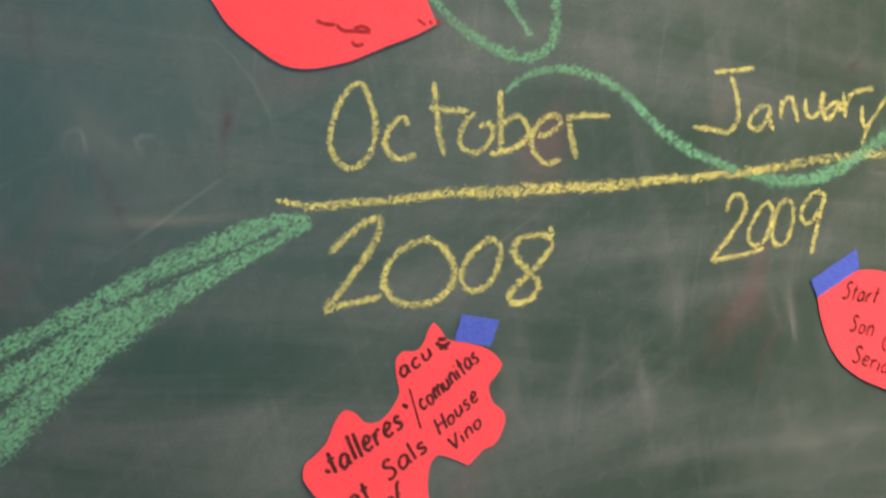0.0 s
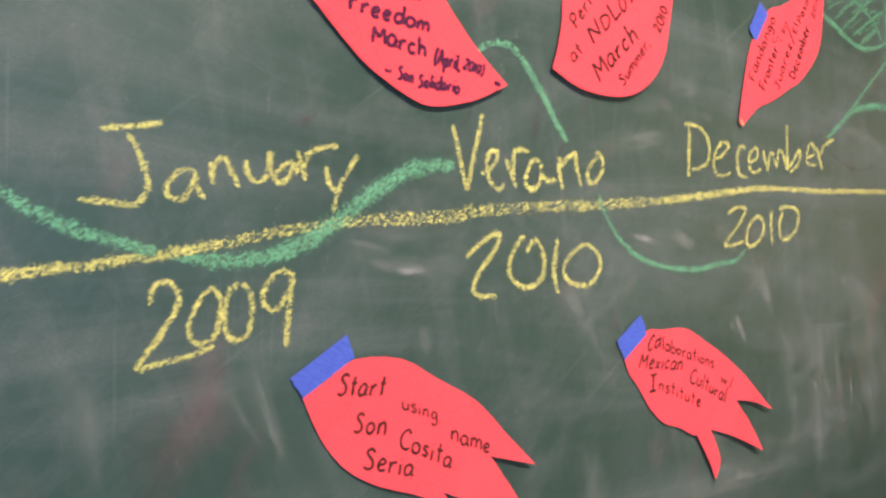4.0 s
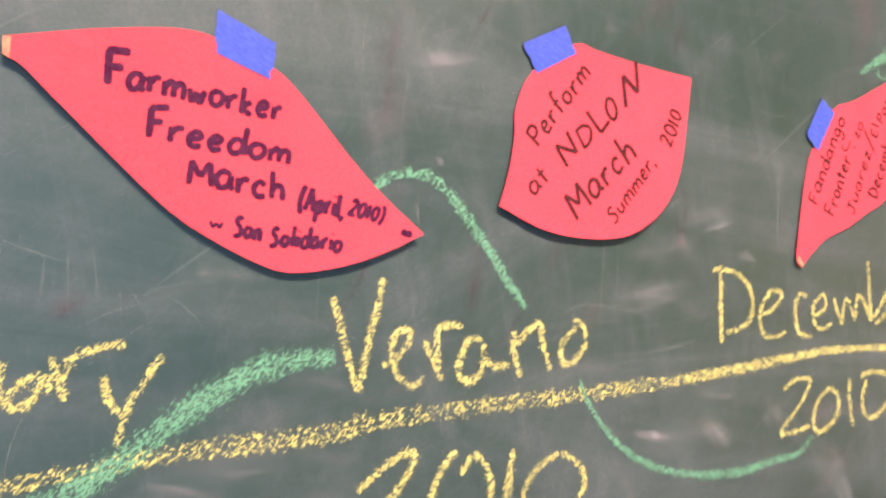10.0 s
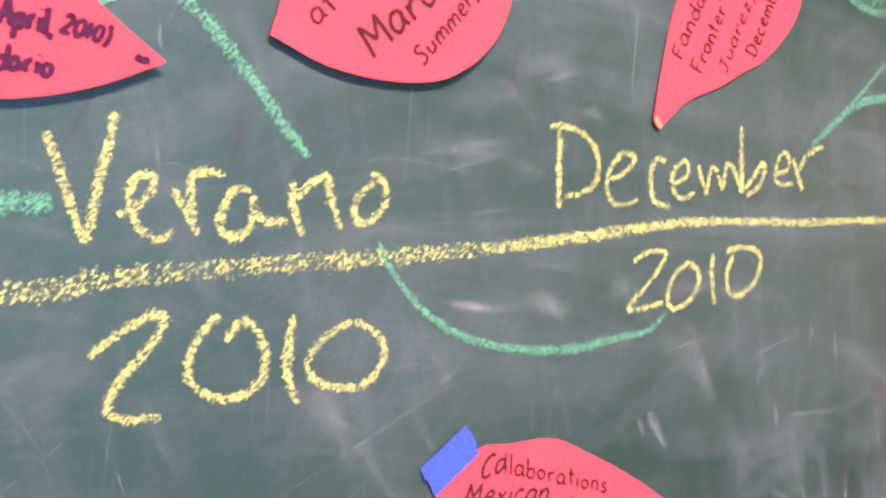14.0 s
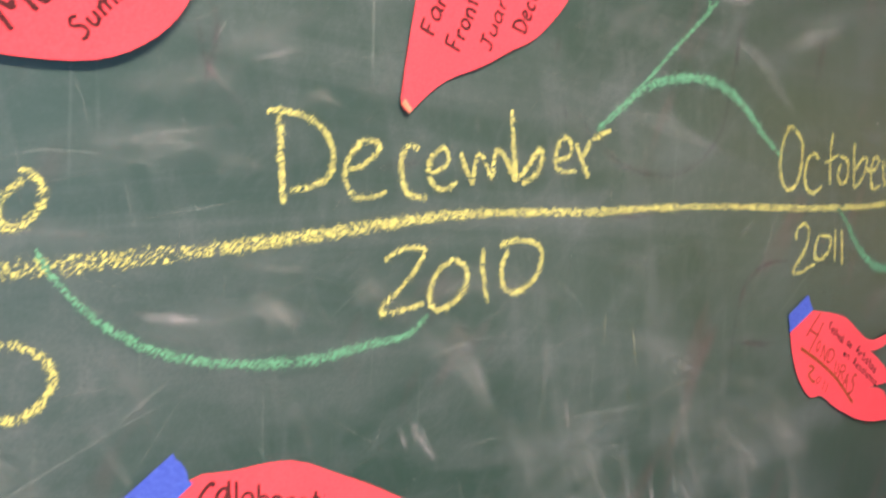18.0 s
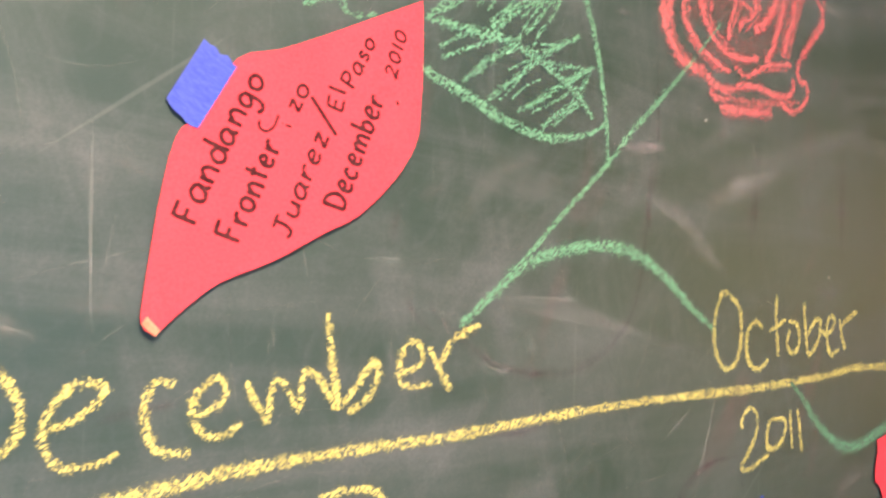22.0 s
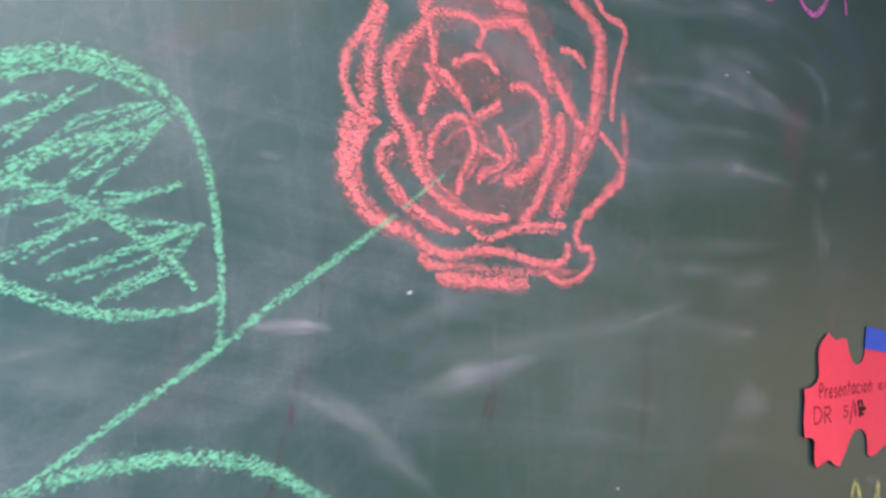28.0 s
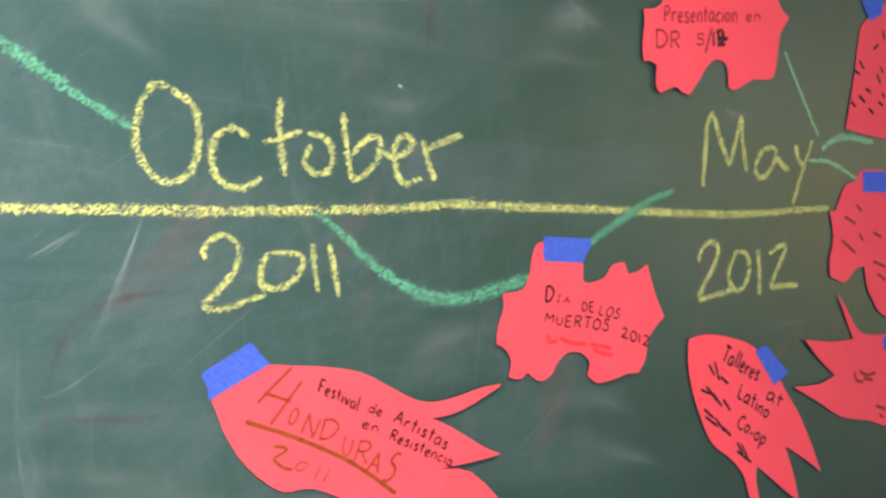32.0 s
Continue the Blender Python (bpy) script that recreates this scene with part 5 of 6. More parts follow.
written(w, 'Talleres', 'BLACK', (-88, 114), (79, -42), (8.4, 16.0))
written(w, 'at', 'BLACK', (14, 45), (35, -18), (7.9, 13.5))
written(w, 'Latino', 'BLACK', (-49, 58), (70, -43), (7.2, 15.1))
written(w, 'Co-op', 'BLACK', (-46, 17), (63, -38), (7.4, 14.1))
scrawl(w, 'BLACK', 3.6, [(-112, 111), (-99, 95)])
scrawl(w, 'BLACK', 3.6, [(-101, 113), (-89, 87)])
scrawl(w, 'BLACK', 3.6, [(-87, 91), (-69, 79)])
scrawl(w, 'BLACK', 3.6, [(-125, 81), (-105, 72)])
scrawl(w, 'BLACK', 3.6, [(-114, 83), (-90, 60)])
scrawl(w, 'BLACK', 3.6, [(-99, 71), (-80, 51)])
scrawl(w, 'BLACK', 3.6, [(-78, 60), (-61, 42)])
scrawl(w, 'BLACK', 3.6, [(-116, 54), (-96, 39)])
scrawl(w, 'BLACK', 3.6, [(-113, 44), (-86, 26)])
scrawl(w, 'BLACK', 3.6, [(-93, 39), (-71, 16)])
scrawl(w, 'BLACK', 3.6, [(-74, 22), (-57, 7)])
scrawl(w, 'BLACK', 3.6, [(-42, -5), (-28, -24)])
scrawl(w, 'BLACK', 3.6, [(-33, -9), (-15, -34)])
scrawl(w, 'BLACK', 3.6, [(-41, -17), (-8, -40)])
w = paper(3565, 1184, 'star-shaped red paper cut-out with spiky edges', [(-157, 57), (-82, 44), (-27, 41), (-57, 79), (-82, 114), (-51, 86), (-5, 47), (68, 36), (197, 21), (324, -45), (300, -121), (153, -133), (44, -98), (-40, -76), (-113, -38), (-175, -7), (-110, -14), (-69, -8), (-116, 24)], [(58, 33), (110, 28), (111, 3), (66, 11)], 5)
scrawl(w, 'BROWN_THIN', 5, [(-16, -11), (-6, -26), (14, -31)])
scrawl(w, 'BROWN_THIN', 5, [(-1, -12), (23, -22), (47, -22)])
scrawl(w, 'BROWN_THIN', 5, [(13, -25), (42, -33)])
scrawl(w, 'BROWN_THIN', 5, [(57, -76), (88, -88)])
scrawl(w, 'BROWN_THIN', 5, [(71, -93), (83, -100)])
w = paper(3562, 1362, 'ragged red paper cut-out under a tape strip', [(-36, 112), (-55, 96), (-84, 89), (-100, 58), (-117, 55), (-101, 19), (-107, -13), (-101, -37), (-62, -49), (-35, -31), (-12, -30), (1, -63), (19, -82), (47, -107), (116, -119), (195, -72), (199, 1), (149, 75), (77, 102)], [(-40, 109), (38, 108), (44, 76), (-35, 80)], 4)
scrawl(w, 'BROWN_THIN', 4.5, [(-49, 62), (-34, 52)])
scrawl(w, 'BROWN_THIN', 4.5, [(-77, 46), (-48, 35)])
scrawl(w, 'BROWN_THIN', 4.5, [(-80, 13), (-41, -8)])
scrawl(w, 'BROWN_THIN', 4.5, [(-35, 20), (-22, 8)])
scrawl(w, 'BROWN_THIN', 4.5, [(5, 19), (28, 11)])
scrawl(w, 'BROWN_THIN', 4.5, [(11, -24), (47, -35)])
scrawl(w, 'BROWN_THIN', 4.5, [(26, -44), (50, -55)])
w = paper(3565, 1615, 'straight-sided red paper with slanting handwriting', [(-74, 59), (-84, 35), (-89, -25), (-98, -85), (-3, -97), (127, -100), (137, 27), (90, 89), (-6, 95)], [(-86, 86), (-34, 98), (-30, 74), (-60, 61)], 3)
scrawl(w, 'BLACK', 4, [(-26, 52), (-19, 39)])
scrawl(w, 'BLACK', 4, [(-45, 25), (-33, 32)])
scrawl(w, 'BLACK', 4, [(-78, 7), (-65, -3)])
scrawl(w, 'BLACK', 4, [(-88, -6), (-75, -11)])
scrawl(w, 'BLACK', 4, [(-23, 2), (-13, -6)])
scrawl(w, 'BLACK', 4, [(-31, -8), (-19, -21)])
scrawl(w, 'BLACK', 4, [(-73, -39), (-55, -48)])
scrawl(w, 'BLACK', 4, [(-57, -29), (-42, -34)])
scrawl(w, 'BLACK', 4, [(-91, -48), (-78, -55)])
scrawl(w, 'BLACK', 4, [(-13, -33), (-4, -40)])
scrawl(w, 'BLACK', 4, [(-20, -46), (-7, -51)])
scrawl(w, 'BLACK', 4, [(-44, -56), (-30, -63)])
w = paper(3167, 1636, 'ragged red paper cut-out with faint dark writing', [(-85, 56), (-74, 71), (-62, 79), (-46, 72), (-34, 75), (-19, 75), (-11, 57), (0, 47), (13, 46), (25, 55), (32, 69), (64, 77), (89, 83), (104, 74), (118, 55), (131, 39), (150, 28), (134, 8), (131, -17), (127, -41), (116, -49), (87, -50), (65, -59), (49, -64), (38, -61), (36, -41), (25, -32), (9, -32), (-6, -43), (-16, -56), (-32, -73), (-46, -70), (-56, -65), (-71, -69), (-82, -73), (-90, -65), (-90, -43), (-102, -39), (-111, -41), (-114, -22), (-112, -1), (-115, 14), (-96, 17), (-82, 29)], [(30, 93), (85, 90), (94, 63), (24, 66)], 4)
written(w, 'Presentacion', 'FAINT', (-82, 3), (128, 11), (-0.5, 15.9))
written(w, 'en', 'FAINT', (63, 17), (29, 2), (-1.3, 12.0))
written(w, 'DR', 'FAINT', (-94, -26), (41, 3), (-0.5, 16.8))
written(w, '5', 'FAINT', (-25, -17), (14, 0), (1.1, 11.7))
written(w, '/', 'FAINT', (-8, -19), (11, 2), (-1.3, 19.5))
written(w, '12', 'BLACK', (5, -17), (22, 3), (-2.6, 16.6))
scrawl(w, 'BLACK', 5, [(12, 3), (19, -16)])
scrawl(w, 'BLACK', 5, [(21, 2), (24, -13)])
scrawl(w, 'BLACK', 5, [(13, -7), (32, -6)])
smear(TRACE, 4, [(752, 1541), (788, 1506), (809, 1474), (820, 1430)])
smear(PINK_DUST, 11, [(777, 1494), (779, 1460), (775, 1426)])
smear(PINK_DUST, 11, [(680, 1438), (698, 1405), (712, 1370)])
smear(TRACE, 6, [(669, 1429), (666, 1446), (677, 1454), (680, 1438), (669, 1429)])
smear(TRACE, 6, [(722, 1430), (715, 1446), (727, 1451), (734, 1442)])
smear(DUST, 32, [(1041, 1304), (1030, 1252), (1043, 1195)])
smear(DUST, 28, [(1149, 1287), (1168, 1229), (1203, 1154)])
smear(DUST, 28, [(1105, 1301), (1095, 1213), (1094, 1155)])
smear(DUST, 112, [(1265, 1096), (1373, 1121), (1504, 1147)])
smear(DUST, 21, [(1013, 1295), (1030, 1219), (1070, 1146)])
smear(DUST, 37, [(623, 1385), (697, 1386), (800, 1391)])
smear(DUST, 46, [(650, 1496), (699, 1442), (738, 1413)])
smear(DUST, 27, [(1321, 1349), (1347, 1276), (1371, 1225)])
smear(DUST_BRIGHT, 15, [(1436, 1408), (1472, 1401), (1524, 1390)])
smear(DUST, 25, [(1413, 1427), (1485, 1403), (1580, 1391)])
smear(DUST, 21, [(1683, 1366), (1738, 1305), (1779, 1234)])
smear(DUST_BRIGHT, 11, [(1996, 1304), (2005, 1281)])
smear(DUST, 29, [(1986, 1401), (2055, 1345), (2093, 1295)])
smear(DUST, 16, [(1498, 1354), (1512, 1309)])
smear(DUST, 88, [(1897, 1172), (2088, 1112), (2430, 1111)])
smear(DUST, 50, [(2200, 1317), (2226, 1214), (2286, 1118)])
smear(DUST, 19, [(1319, 1325), (1348, 1273), (1358, 1222)])
smear(TRACE, 7, [(2216, 1164), (2241, 1073), (2232, 1005)])
smear(DUST, 28, [(1169, 1355), (1198, 1326), (1212, 1255)])
smear(DUST_BRIGHT, 12, [(1586, 1689), (1616, 1691), (1648, 1699)])
smear(DUST, 17, [(1626, 1730), (1665, 1744), (1712, 1756)])
smear(DUST_BRIGHT, 5, [(1609, 1627), (1617, 1622)])
smear(TRACE, 2, [(1350, 1573), (1347, 1521)])
smear(TRACE, 2, [(1371, 1560), (1368, 1533)])
smear(TRACE, 2, [(1394, 1567), (1398, 1532)])
smear(DUST, 25, [(1422, 1539), (1460, 1549), (1492, 1544)])
smear(DUST, 28, [(1717, 1516), (1797, 1528), (1880, 1542)])
smear(DUST, 22, [(1782, 1558), (1825, 1563), (1879, 1579)])
smear(DUST, 15, [(1493, 1399), (1555, 1413)])
smear(PINK_DUST, 7, [(1632, 1697), (1653, 1734), (1664, 1753)])
smear(TRACE, 2, [(1594, 1597), (1600, 1576)])
smear(DUST_BRIGHT, 9, [(1791, 1421), (1827, 1413), (1858, 1405)])
smear(DUST, 27, [(1877, 1424), (1902, 1403), (1908, 1389)])
smear(DUST, 33, [(1950, 1432), (1985, 1409), (2008, 1382)])
smear(DUST, 23, [(2028, 1395), (2061, 1351), (2089, 1299)])
smear(DUST_BRIGHT, 9, [(1470, 1398), (1486, 1396), (1505, 1397)])
smear(DUST, 12, [(1557, 1461), (1590, 1473), (1633, 1484)])
smear(TRACE, 3, [(1823, 1379), (1778, 1349)])
smear(TRACE, 2, [(1790, 1506), (1797, 1468)])
smear(TRACE, 2, [(1594, 1535), (1595, 1513)])
smear(DUST, 19, [(1682, 1376), (1708, 1352), (1717, 1339)])
smear(DUST, 21, [(1766, 1405), (1792, 1372), (1804, 1332)])
smear(DUST, 21, [(1470, 1438), (1512, 1436), (1557, 1425)])
smear(DUST, 18, [(1487, 1479), (1527, 1481), (1567, 1464)])
smear(TRACE, 1, [(1605, 1426), (1649, 1418), (1682, 1401)])
smear(TRACE, 2, [(2146, 1417), (2143, 1340)])
smear(TRACE, 2, [(2188, 1436), (2169, 1348)])
smear(DUST, 28, [(1768, 1518), (1828, 1526), (1873, 1513)])
smear(PINK_DUST, 6, [(1530, 1502), (1558, 1550), (1567, 1592)])
smear(PINK_DUST, 6, [(1633, 1470), (1680, 1512), (1704, 1553)])
smear(PINK_DUST, 8, [(1838, 1547), (1852, 1602), (1835, 1626)])
smear(TRACE, 2, [(1637, 1287), (1689, 1307), (1747, 1333), (1803, 1356), (1863, 1372)])
smear(TRACE, 2, [(2008, 1348), (2057, 1361), (2124, 1364)])
smear(DUST, 22, [(2057, 1376), (2074, 1339), (2099, 1294)])
smear(DUST, 24, [(1865, 1425), (1888, 1411), (1906, 1392)])
smear(DUST_BRIGHT, 8, [(1790, 1422), (1809, 1415), (1840, 1410)])
smear(DUST, 21, [(1683, 1386), (1703, 1354), (1723, 1301)])
smear(DUST, 21, [(1882, 1357), (1910, 1326), (1920, 1288)])
smear(DUST_BRIGHT, 7, [(2009, 1305), (2015, 1289)])
smear(DUST, 41, [(2429, 1252), (2514, 1210), (2655, 1124)])
smear(DUST, 31, [(2425, 1199), (2493, 1115), (2585, 1000)])
smear(TRACE, 3, [(2186, 1188), (2265, 1138)])
smear(TRACE, 3, [(2323, 1206), (2326, 1128)])
smear(TRACE, 3, [(2351, 1213), (2370, 1131)])
smear(TRACE, 2, [(2150, 1275), (2327, 1262)])
smear(TRACE, 3, [(2237, 1373), (2236, 1334)])
smear(TRACE, 3, [(2276, 1364), (2288, 1298)])
smear(DUST, 36, [(2084, 1317), (2145, 1220), (2134, 1131)])
smear(DUST, 15, [(1760, 1359), (1784, 1315), (1800, 1296)])
smear(DUST, 35, [(2273, 1347), (2351, 1301), (2449, 1262)])
smear(DUST, 31, [(2198, 1125), (2247, 1136), (2332, 1114)])
smear(DUST_BRIGHT, 6, [(1872, 1580), (1892, 1585), (1911, 1590)])
smear(DUST, 11, [(1813, 1412), (1831, 1409), (1849, 1403)])
smear(DUST, 21, [(1878, 1417), (1885, 1402), (1895, 1389)])
smear(TRACE, 2, [(1860, 1608), (1850, 1590)])
smear(DUST, 18, [(1821, 1579), (1847, 1571), (1871, 1549)])
smear(PINK_DUST, 6, [(1838, 1614), (1844, 1577), (1871, 1546)])
smear(TRACE, 1, [(1876, 1580), (1893, 1584), (1911, 1586)])
smear(TRACE, 1, [(1971, 1649), (1969, 1581), (1970, 1538)])
smear(DUST, 13, [(1876, 1593), (1893, 1591), (1917, 1585)])
smear(DUST, 17, [(2249, 1547), (2316, 1540), (2410, 1520)])
smear(TRACE, 3, [(2228, 1519), (2243, 1507), (2265, 1503)])
smear(TRACE, 2, [(2275, 1533), (2285, 1501)])
smear(DUST_BRIGHT, 10, [(2368, 1677), (2409, 1675), (2453, 1681)])
smear(DUST, 26, [(2454, 1611), (2512, 1585), (2554, 1562)])
smear(DUST, 32, [(2481, 1670), (2563, 1704), (2656, 1736)])
smear(DUST, 41, [(2608, 1673), (2722, 1692), (2870, 1737)])
smear(PINK_DUST, 7, [(2201, 1471), (2275, 1457), (2339, 1472)])
smear(DUST, 18, [(1945, 1564), (1970, 1566), (1997, 1562)])
smear(TRACE, 2, [(2474, 1457), (2442, 1430)])
smear(DUST, 32, [(2525, 1620), (2580, 1650), (2658, 1673)])
smear(DUST, 15, [(2432, 1637), (2480, 1616), (2519, 1593)])
smear(TRACE, 2, [(2242, 1557), (2298, 1551), (2333, 1555)])
smear(DUST, 14, [(2273, 1555), (2342, 1542), (2424, 1507)])
smear(TRACE, 1, [(2281, 1540), (2286, 1511)])
smear(TRACE, 2, [(2228, 1528), (2243, 1512), (2266, 1508)])
smear(TRACE, 1, [(2133, 1586), (2172, 1583), (2212, 1588)])
smear(PINK_DUST, 7, [(2421, 1633), (2428, 1603)])
smear(PINK_DUST, 6, [(2163, 1575), (2173, 1549), (2196, 1534)])
smear(DUST, 27, [(2204, 1606), (2254, 1648), (2303, 1657)])
smear(DUST_BRIGHT, 6, [(2394, 1679), (2420, 1679), (2447, 1678)])
smear(DUST_BRIGHT, 4, [(2402, 1673), (2420, 1672), (2437, 1674)])
smear(DUST_BRIGHT, 9, [(2380, 1785), (2394, 1785), (2402, 1787)])
smear(DUST_BRIGHT, 4, [(2506, 1710), (2512, 1705)])
smear(DUST_BRIGHT, 4, [(2418, 1635), (2428, 1636)])
smear(DUST, 11, [(2424, 1636), (2460, 1617), (2509, 1598)])
smear(DUST, 28, [(2506, 1625), (2572, 1643), (2661, 1668)])
smear(TRACE, 2, [(2583, 1713), (2595, 1679), (2596, 1644)])
smear(TRACE, 2, [(2675, 1664), (2756, 1658)])
smear(TRACE, 2, [(2762, 1866), (2796, 1813)])
smear(TRACE, 1, [(2350, 1818), (2387, 1835), (2401, 1850)])
smear(TRACE, 1, [(2362, 1645), (2378, 1628)])
smear(DUST, 46, [(2733, 1829), (2859, 1863), (3040, 1883)])
smear(DUST, 21, [(2749, 1927), (2862, 1950), (3012, 1949), (3087, 1925)])
smear(DUST, 23, [(3099, 1948), (3151, 1994), (3236, 2033)])
smear(DUST, 18, [(2760, 1985), (2875, 2032), (2982, 2039)])
smear(DUST, 19, [(2745, 1878), (2865, 1904), (3014, 1917)])
smear(DUST, 26, [(2761, 1776), (2874, 1785), (3021, 1810)])
smear(DUST, 27, [(3115, 1903), (3169, 1934), (3240, 1948)])
smear(DUST, 30, [(2744, 1707), (2871, 1706), (3028, 1704)])
smear(DUST, 33, [(3065, 1874), (3082, 1811), (3072, 1771)])
smear(DUST, 24, [(2788, 1965), (2909, 1993), (3033, 1987)])
smear(DUST, 27, [(2767, 1910), (2892, 1940), (3048, 1944)])
smear(DUST, 27, [(2262, 1635), (2291, 1639), (2321, 1646)])
smear(PINK_DUST, 5, [(2434, 1807), (2437, 1738), (2437, 1669), (2422, 1603)])
smear(PINK_DUST, 6, [(2606, 1715), (2599, 1661), (2587, 1609), (2588, 1566)])
smear(TRACE, 2, [(2444, 1421), (2468, 1435), (2497, 1447)])
smear(TRACE, 3, [(2535, 1473), (2513, 1411), (2485, 1341)])
smear(TRACE, 2, [(2478, 1325), (2514, 1335), (2564, 1339)])
smear(PINK_DUST, 7, [(2456, 1342), (2476, 1376), (2516, 1391), (2568, 1390)])
smear(PINK_DUST, 7, [(2454, 1306), (2501, 1299), (2556, 1291)])
smear(PINK_DUST, 6, [(2570, 1388), (2576, 1351)])
smear(DUST_BRIGHT, 15, [(3197, 1548), (3230, 1542), (3269, 1543)])
smear(DUST, 17, [(3145, 1508), (3161, 1495), (3183, 1485)])
smear(DUST, 22, [(3311, 1396), (3302, 1375), (3299, 1346)])
smear(DUST_BRIGHT, 4, [(2748, 1555), (2757, 1553)])
smear(DUST_BRIGHT, 6, [(2613, 1475), (2620, 1472)])
smear(TRACE, 2, [(2691, 1363), (2706, 1339)])
smear(DUST, 31, [(2846, 1572), (2915, 1592), (3010, 1586)])
smear(DUST, 23, [(2691, 1555), (2747, 1538), (2807, 1545)])
smear(DUST, 44, [(2933, 1230), (2999, 1231), (3094, 1187)])
smear(TRACE, 4, [(3298, 1256), (3353, 1268), (3433, 1263)])
smear(DUST, 39, [(2967, 1198), (3040, 1157), (3162, 1109)])
smear(DUST, 30, [(2445, 1272), (2483, 1254), (2542, 1245)])
smear(TRACE, 2, [(2602, 1538), (2650, 1530)])
smear(YELLOW_SPECKS, 3, [(2237, 1374), (2236, 1351), (2235, 1333)])
smear(YELLOW_SPECKS, 3, [(2275, 1364), (2279, 1341), (2289, 1295)])
smear(YELLOW_SPECKS, 3, [(2381, 1234), (2377, 1208)])
smear(YELLOW_SPECKS, 3, [(2353, 1239), (2355, 1200)])
smear(YELLOW_SPECKS, 3, [(2274, 1288), (2281, 1263)])
smear(YELLOW_SPECKS, 3, [(2382, 1378), (2381, 1369)])
smear(TRACE, 2, [(1457, 1367), (1462, 1338)])
smear(TRACE, 2, [(1567, 1340), (1574, 1314)])
smear(DUST_BRIGHT, 8, [(1419, 1430), (1448, 1422), (1468, 1417)])
smear(TRACE, 2, [(1222, 1413), (1230, 1386)])
smear(TRACE, 2, [(1325, 1347), (1344, 1293), (1356, 1247)])
smear(DUST, 24, [(1282, 1332), (1316, 1298), (1343, 1249)])
smear(TRACE, 2, [(1382, 1567), (1382, 1526)])
smear(TRACE, 3, [(2016, 1303), (2028, 1282)])
smear(TRACE, 1, [(1366, 1503), (1399, 1526), (1445, 1537)])
smear(TRACE, 1, [(1372, 1485), (1411, 1513), (1455, 1544)])
smear(TRACE, 1, [(1405, 1554), (1423, 1525), (1430, 1499)])
smear(TRACE, 2, [(1714, 1515), (1753, 1522), (1819, 1511)])
smear(TRACE, 2, [(1783, 1477), (1879, 1490)])
smear(DUST, 20, [(1674, 1467), (1726, 1476), (1795, 1467)])
smear(DUST, 20, [(1830, 1575), (1883, 1595), (1933, 1621)])
smear(PINK_DUST, 15, [(646, 1548), (648, 1519), (650, 1492)])
smear(PINK_DUST, 18, [(792, 1502), (779, 1460), (766, 1417)])
smear(PINK_DUST, 15, [(683, 1425), (701, 1392), (716, 1361)])
smear(PINK_DUST, 12, [(776, 1546), (796, 1515)])
smear(PINK_DUST, 22, [(1581, 1732), (1575, 1683), (1571, 1642)])
smear(PINK_DUST, 16, [(1648, 1577), (1639, 1513)])
smear(PINK_DUST, 15, [(1369, 1524), (1396, 1540)])
smear(PINK_DUST, 19, [(1846, 1762), (1834, 1718)])
smear(TRACE, 2, [(1514, 1571), (1525, 1546)])
smear(TRACE, 2, [(1529, 1571), (1518, 1543)])
smear(TRACE, 2, [(1597, 1606), (1597, 1576)])
smear(TRACE, 1, [(1390, 1560), (1391, 1526)])
smear(TRACE, 1, [(1435, 1567), (1445, 1537)])
smear(TRACE, 1, [(1408, 1554), (1410, 1513)])
smear(DUST_BRIGHT, 13, [(1594, 1689), (1614, 1695), (1634, 1700)])
smear(DUST_BRIGHT, 5, [(1613, 1626), (1617, 1621)])
smear(DUST, 15, [(1575, 1720), (1587, 1726), (1596, 1719)])
smear(DUST_BRIGHT, 11, [(1796, 1417), (1840, 1410)])
smear(DUST, 19, [(1430, 1441), (1476, 1429), (1511, 1431)])
smear(DUST, 17, [(1755, 1739), (1778, 1734)])
smear(DUST, 18, [(1557, 1462), (1582, 1471), (1608, 1488)])
smear(PINK_DUST, 9, [(2174, 1571), (2200, 1541), (2252, 1507), (2322, 1496), (2370, 1508), (2392, 1533)])
smear(PINK_DUST, 8, [(2159, 1624), (2155, 1592)])
smear(PINK_DUST, 8, [(1969, 1508), (2017, 1513)])
smear(TRACE, 2, [(1971, 1668), (1969, 1605), (1969, 1551)])
smear(TRACE, 2, [(2192, 1556), (2205, 1528)])
smear(TRACE, 2, [(2277, 1536), (2289, 1505)])
smear(TRACE, 2, [(2218, 1521), (2244, 1503), (2270, 1510)])
smear(TRACE, 2, [(2330, 1553), (2249, 1558)])
smear(TRACE, 2, [(2086, 1604), (2118, 1592)])
smear(TRACE, 2, [(2153, 1547), (2154, 1509)])
smear(TRACE, 2, [(2070, 1549), (2070, 1534)])
smear(TRACE, 2, [(2237, 1554), (2299, 1542), (2370, 1525)])
smear(DUST_BRIGHT, 10, [(2402, 1679), (2451, 1676)])
smear(DUST, 23, [(2426, 1640), (2473, 1618), (2516, 1594)])
smear(DUST, 24, [(2481, 1652), (2598, 1672), (2720, 1696)])
smear(DUST, 14, [(2174, 1624), (2200, 1636)])
smear(DUST, 10, [(1977, 1641), (2004, 1631)])
smear(TRACE, 2, [(2130, 1588), (2174, 1586)])
smear(PINK_DUST, 10, [(2439, 1723), (2429, 1660), (2421, 1609), (2406, 1544), (2371, 1511), (2325, 1498), (2304, 1489)])
smear(PINK_DUST, 12, [(2596, 1706), (2599, 1643), (2587, 1571)])
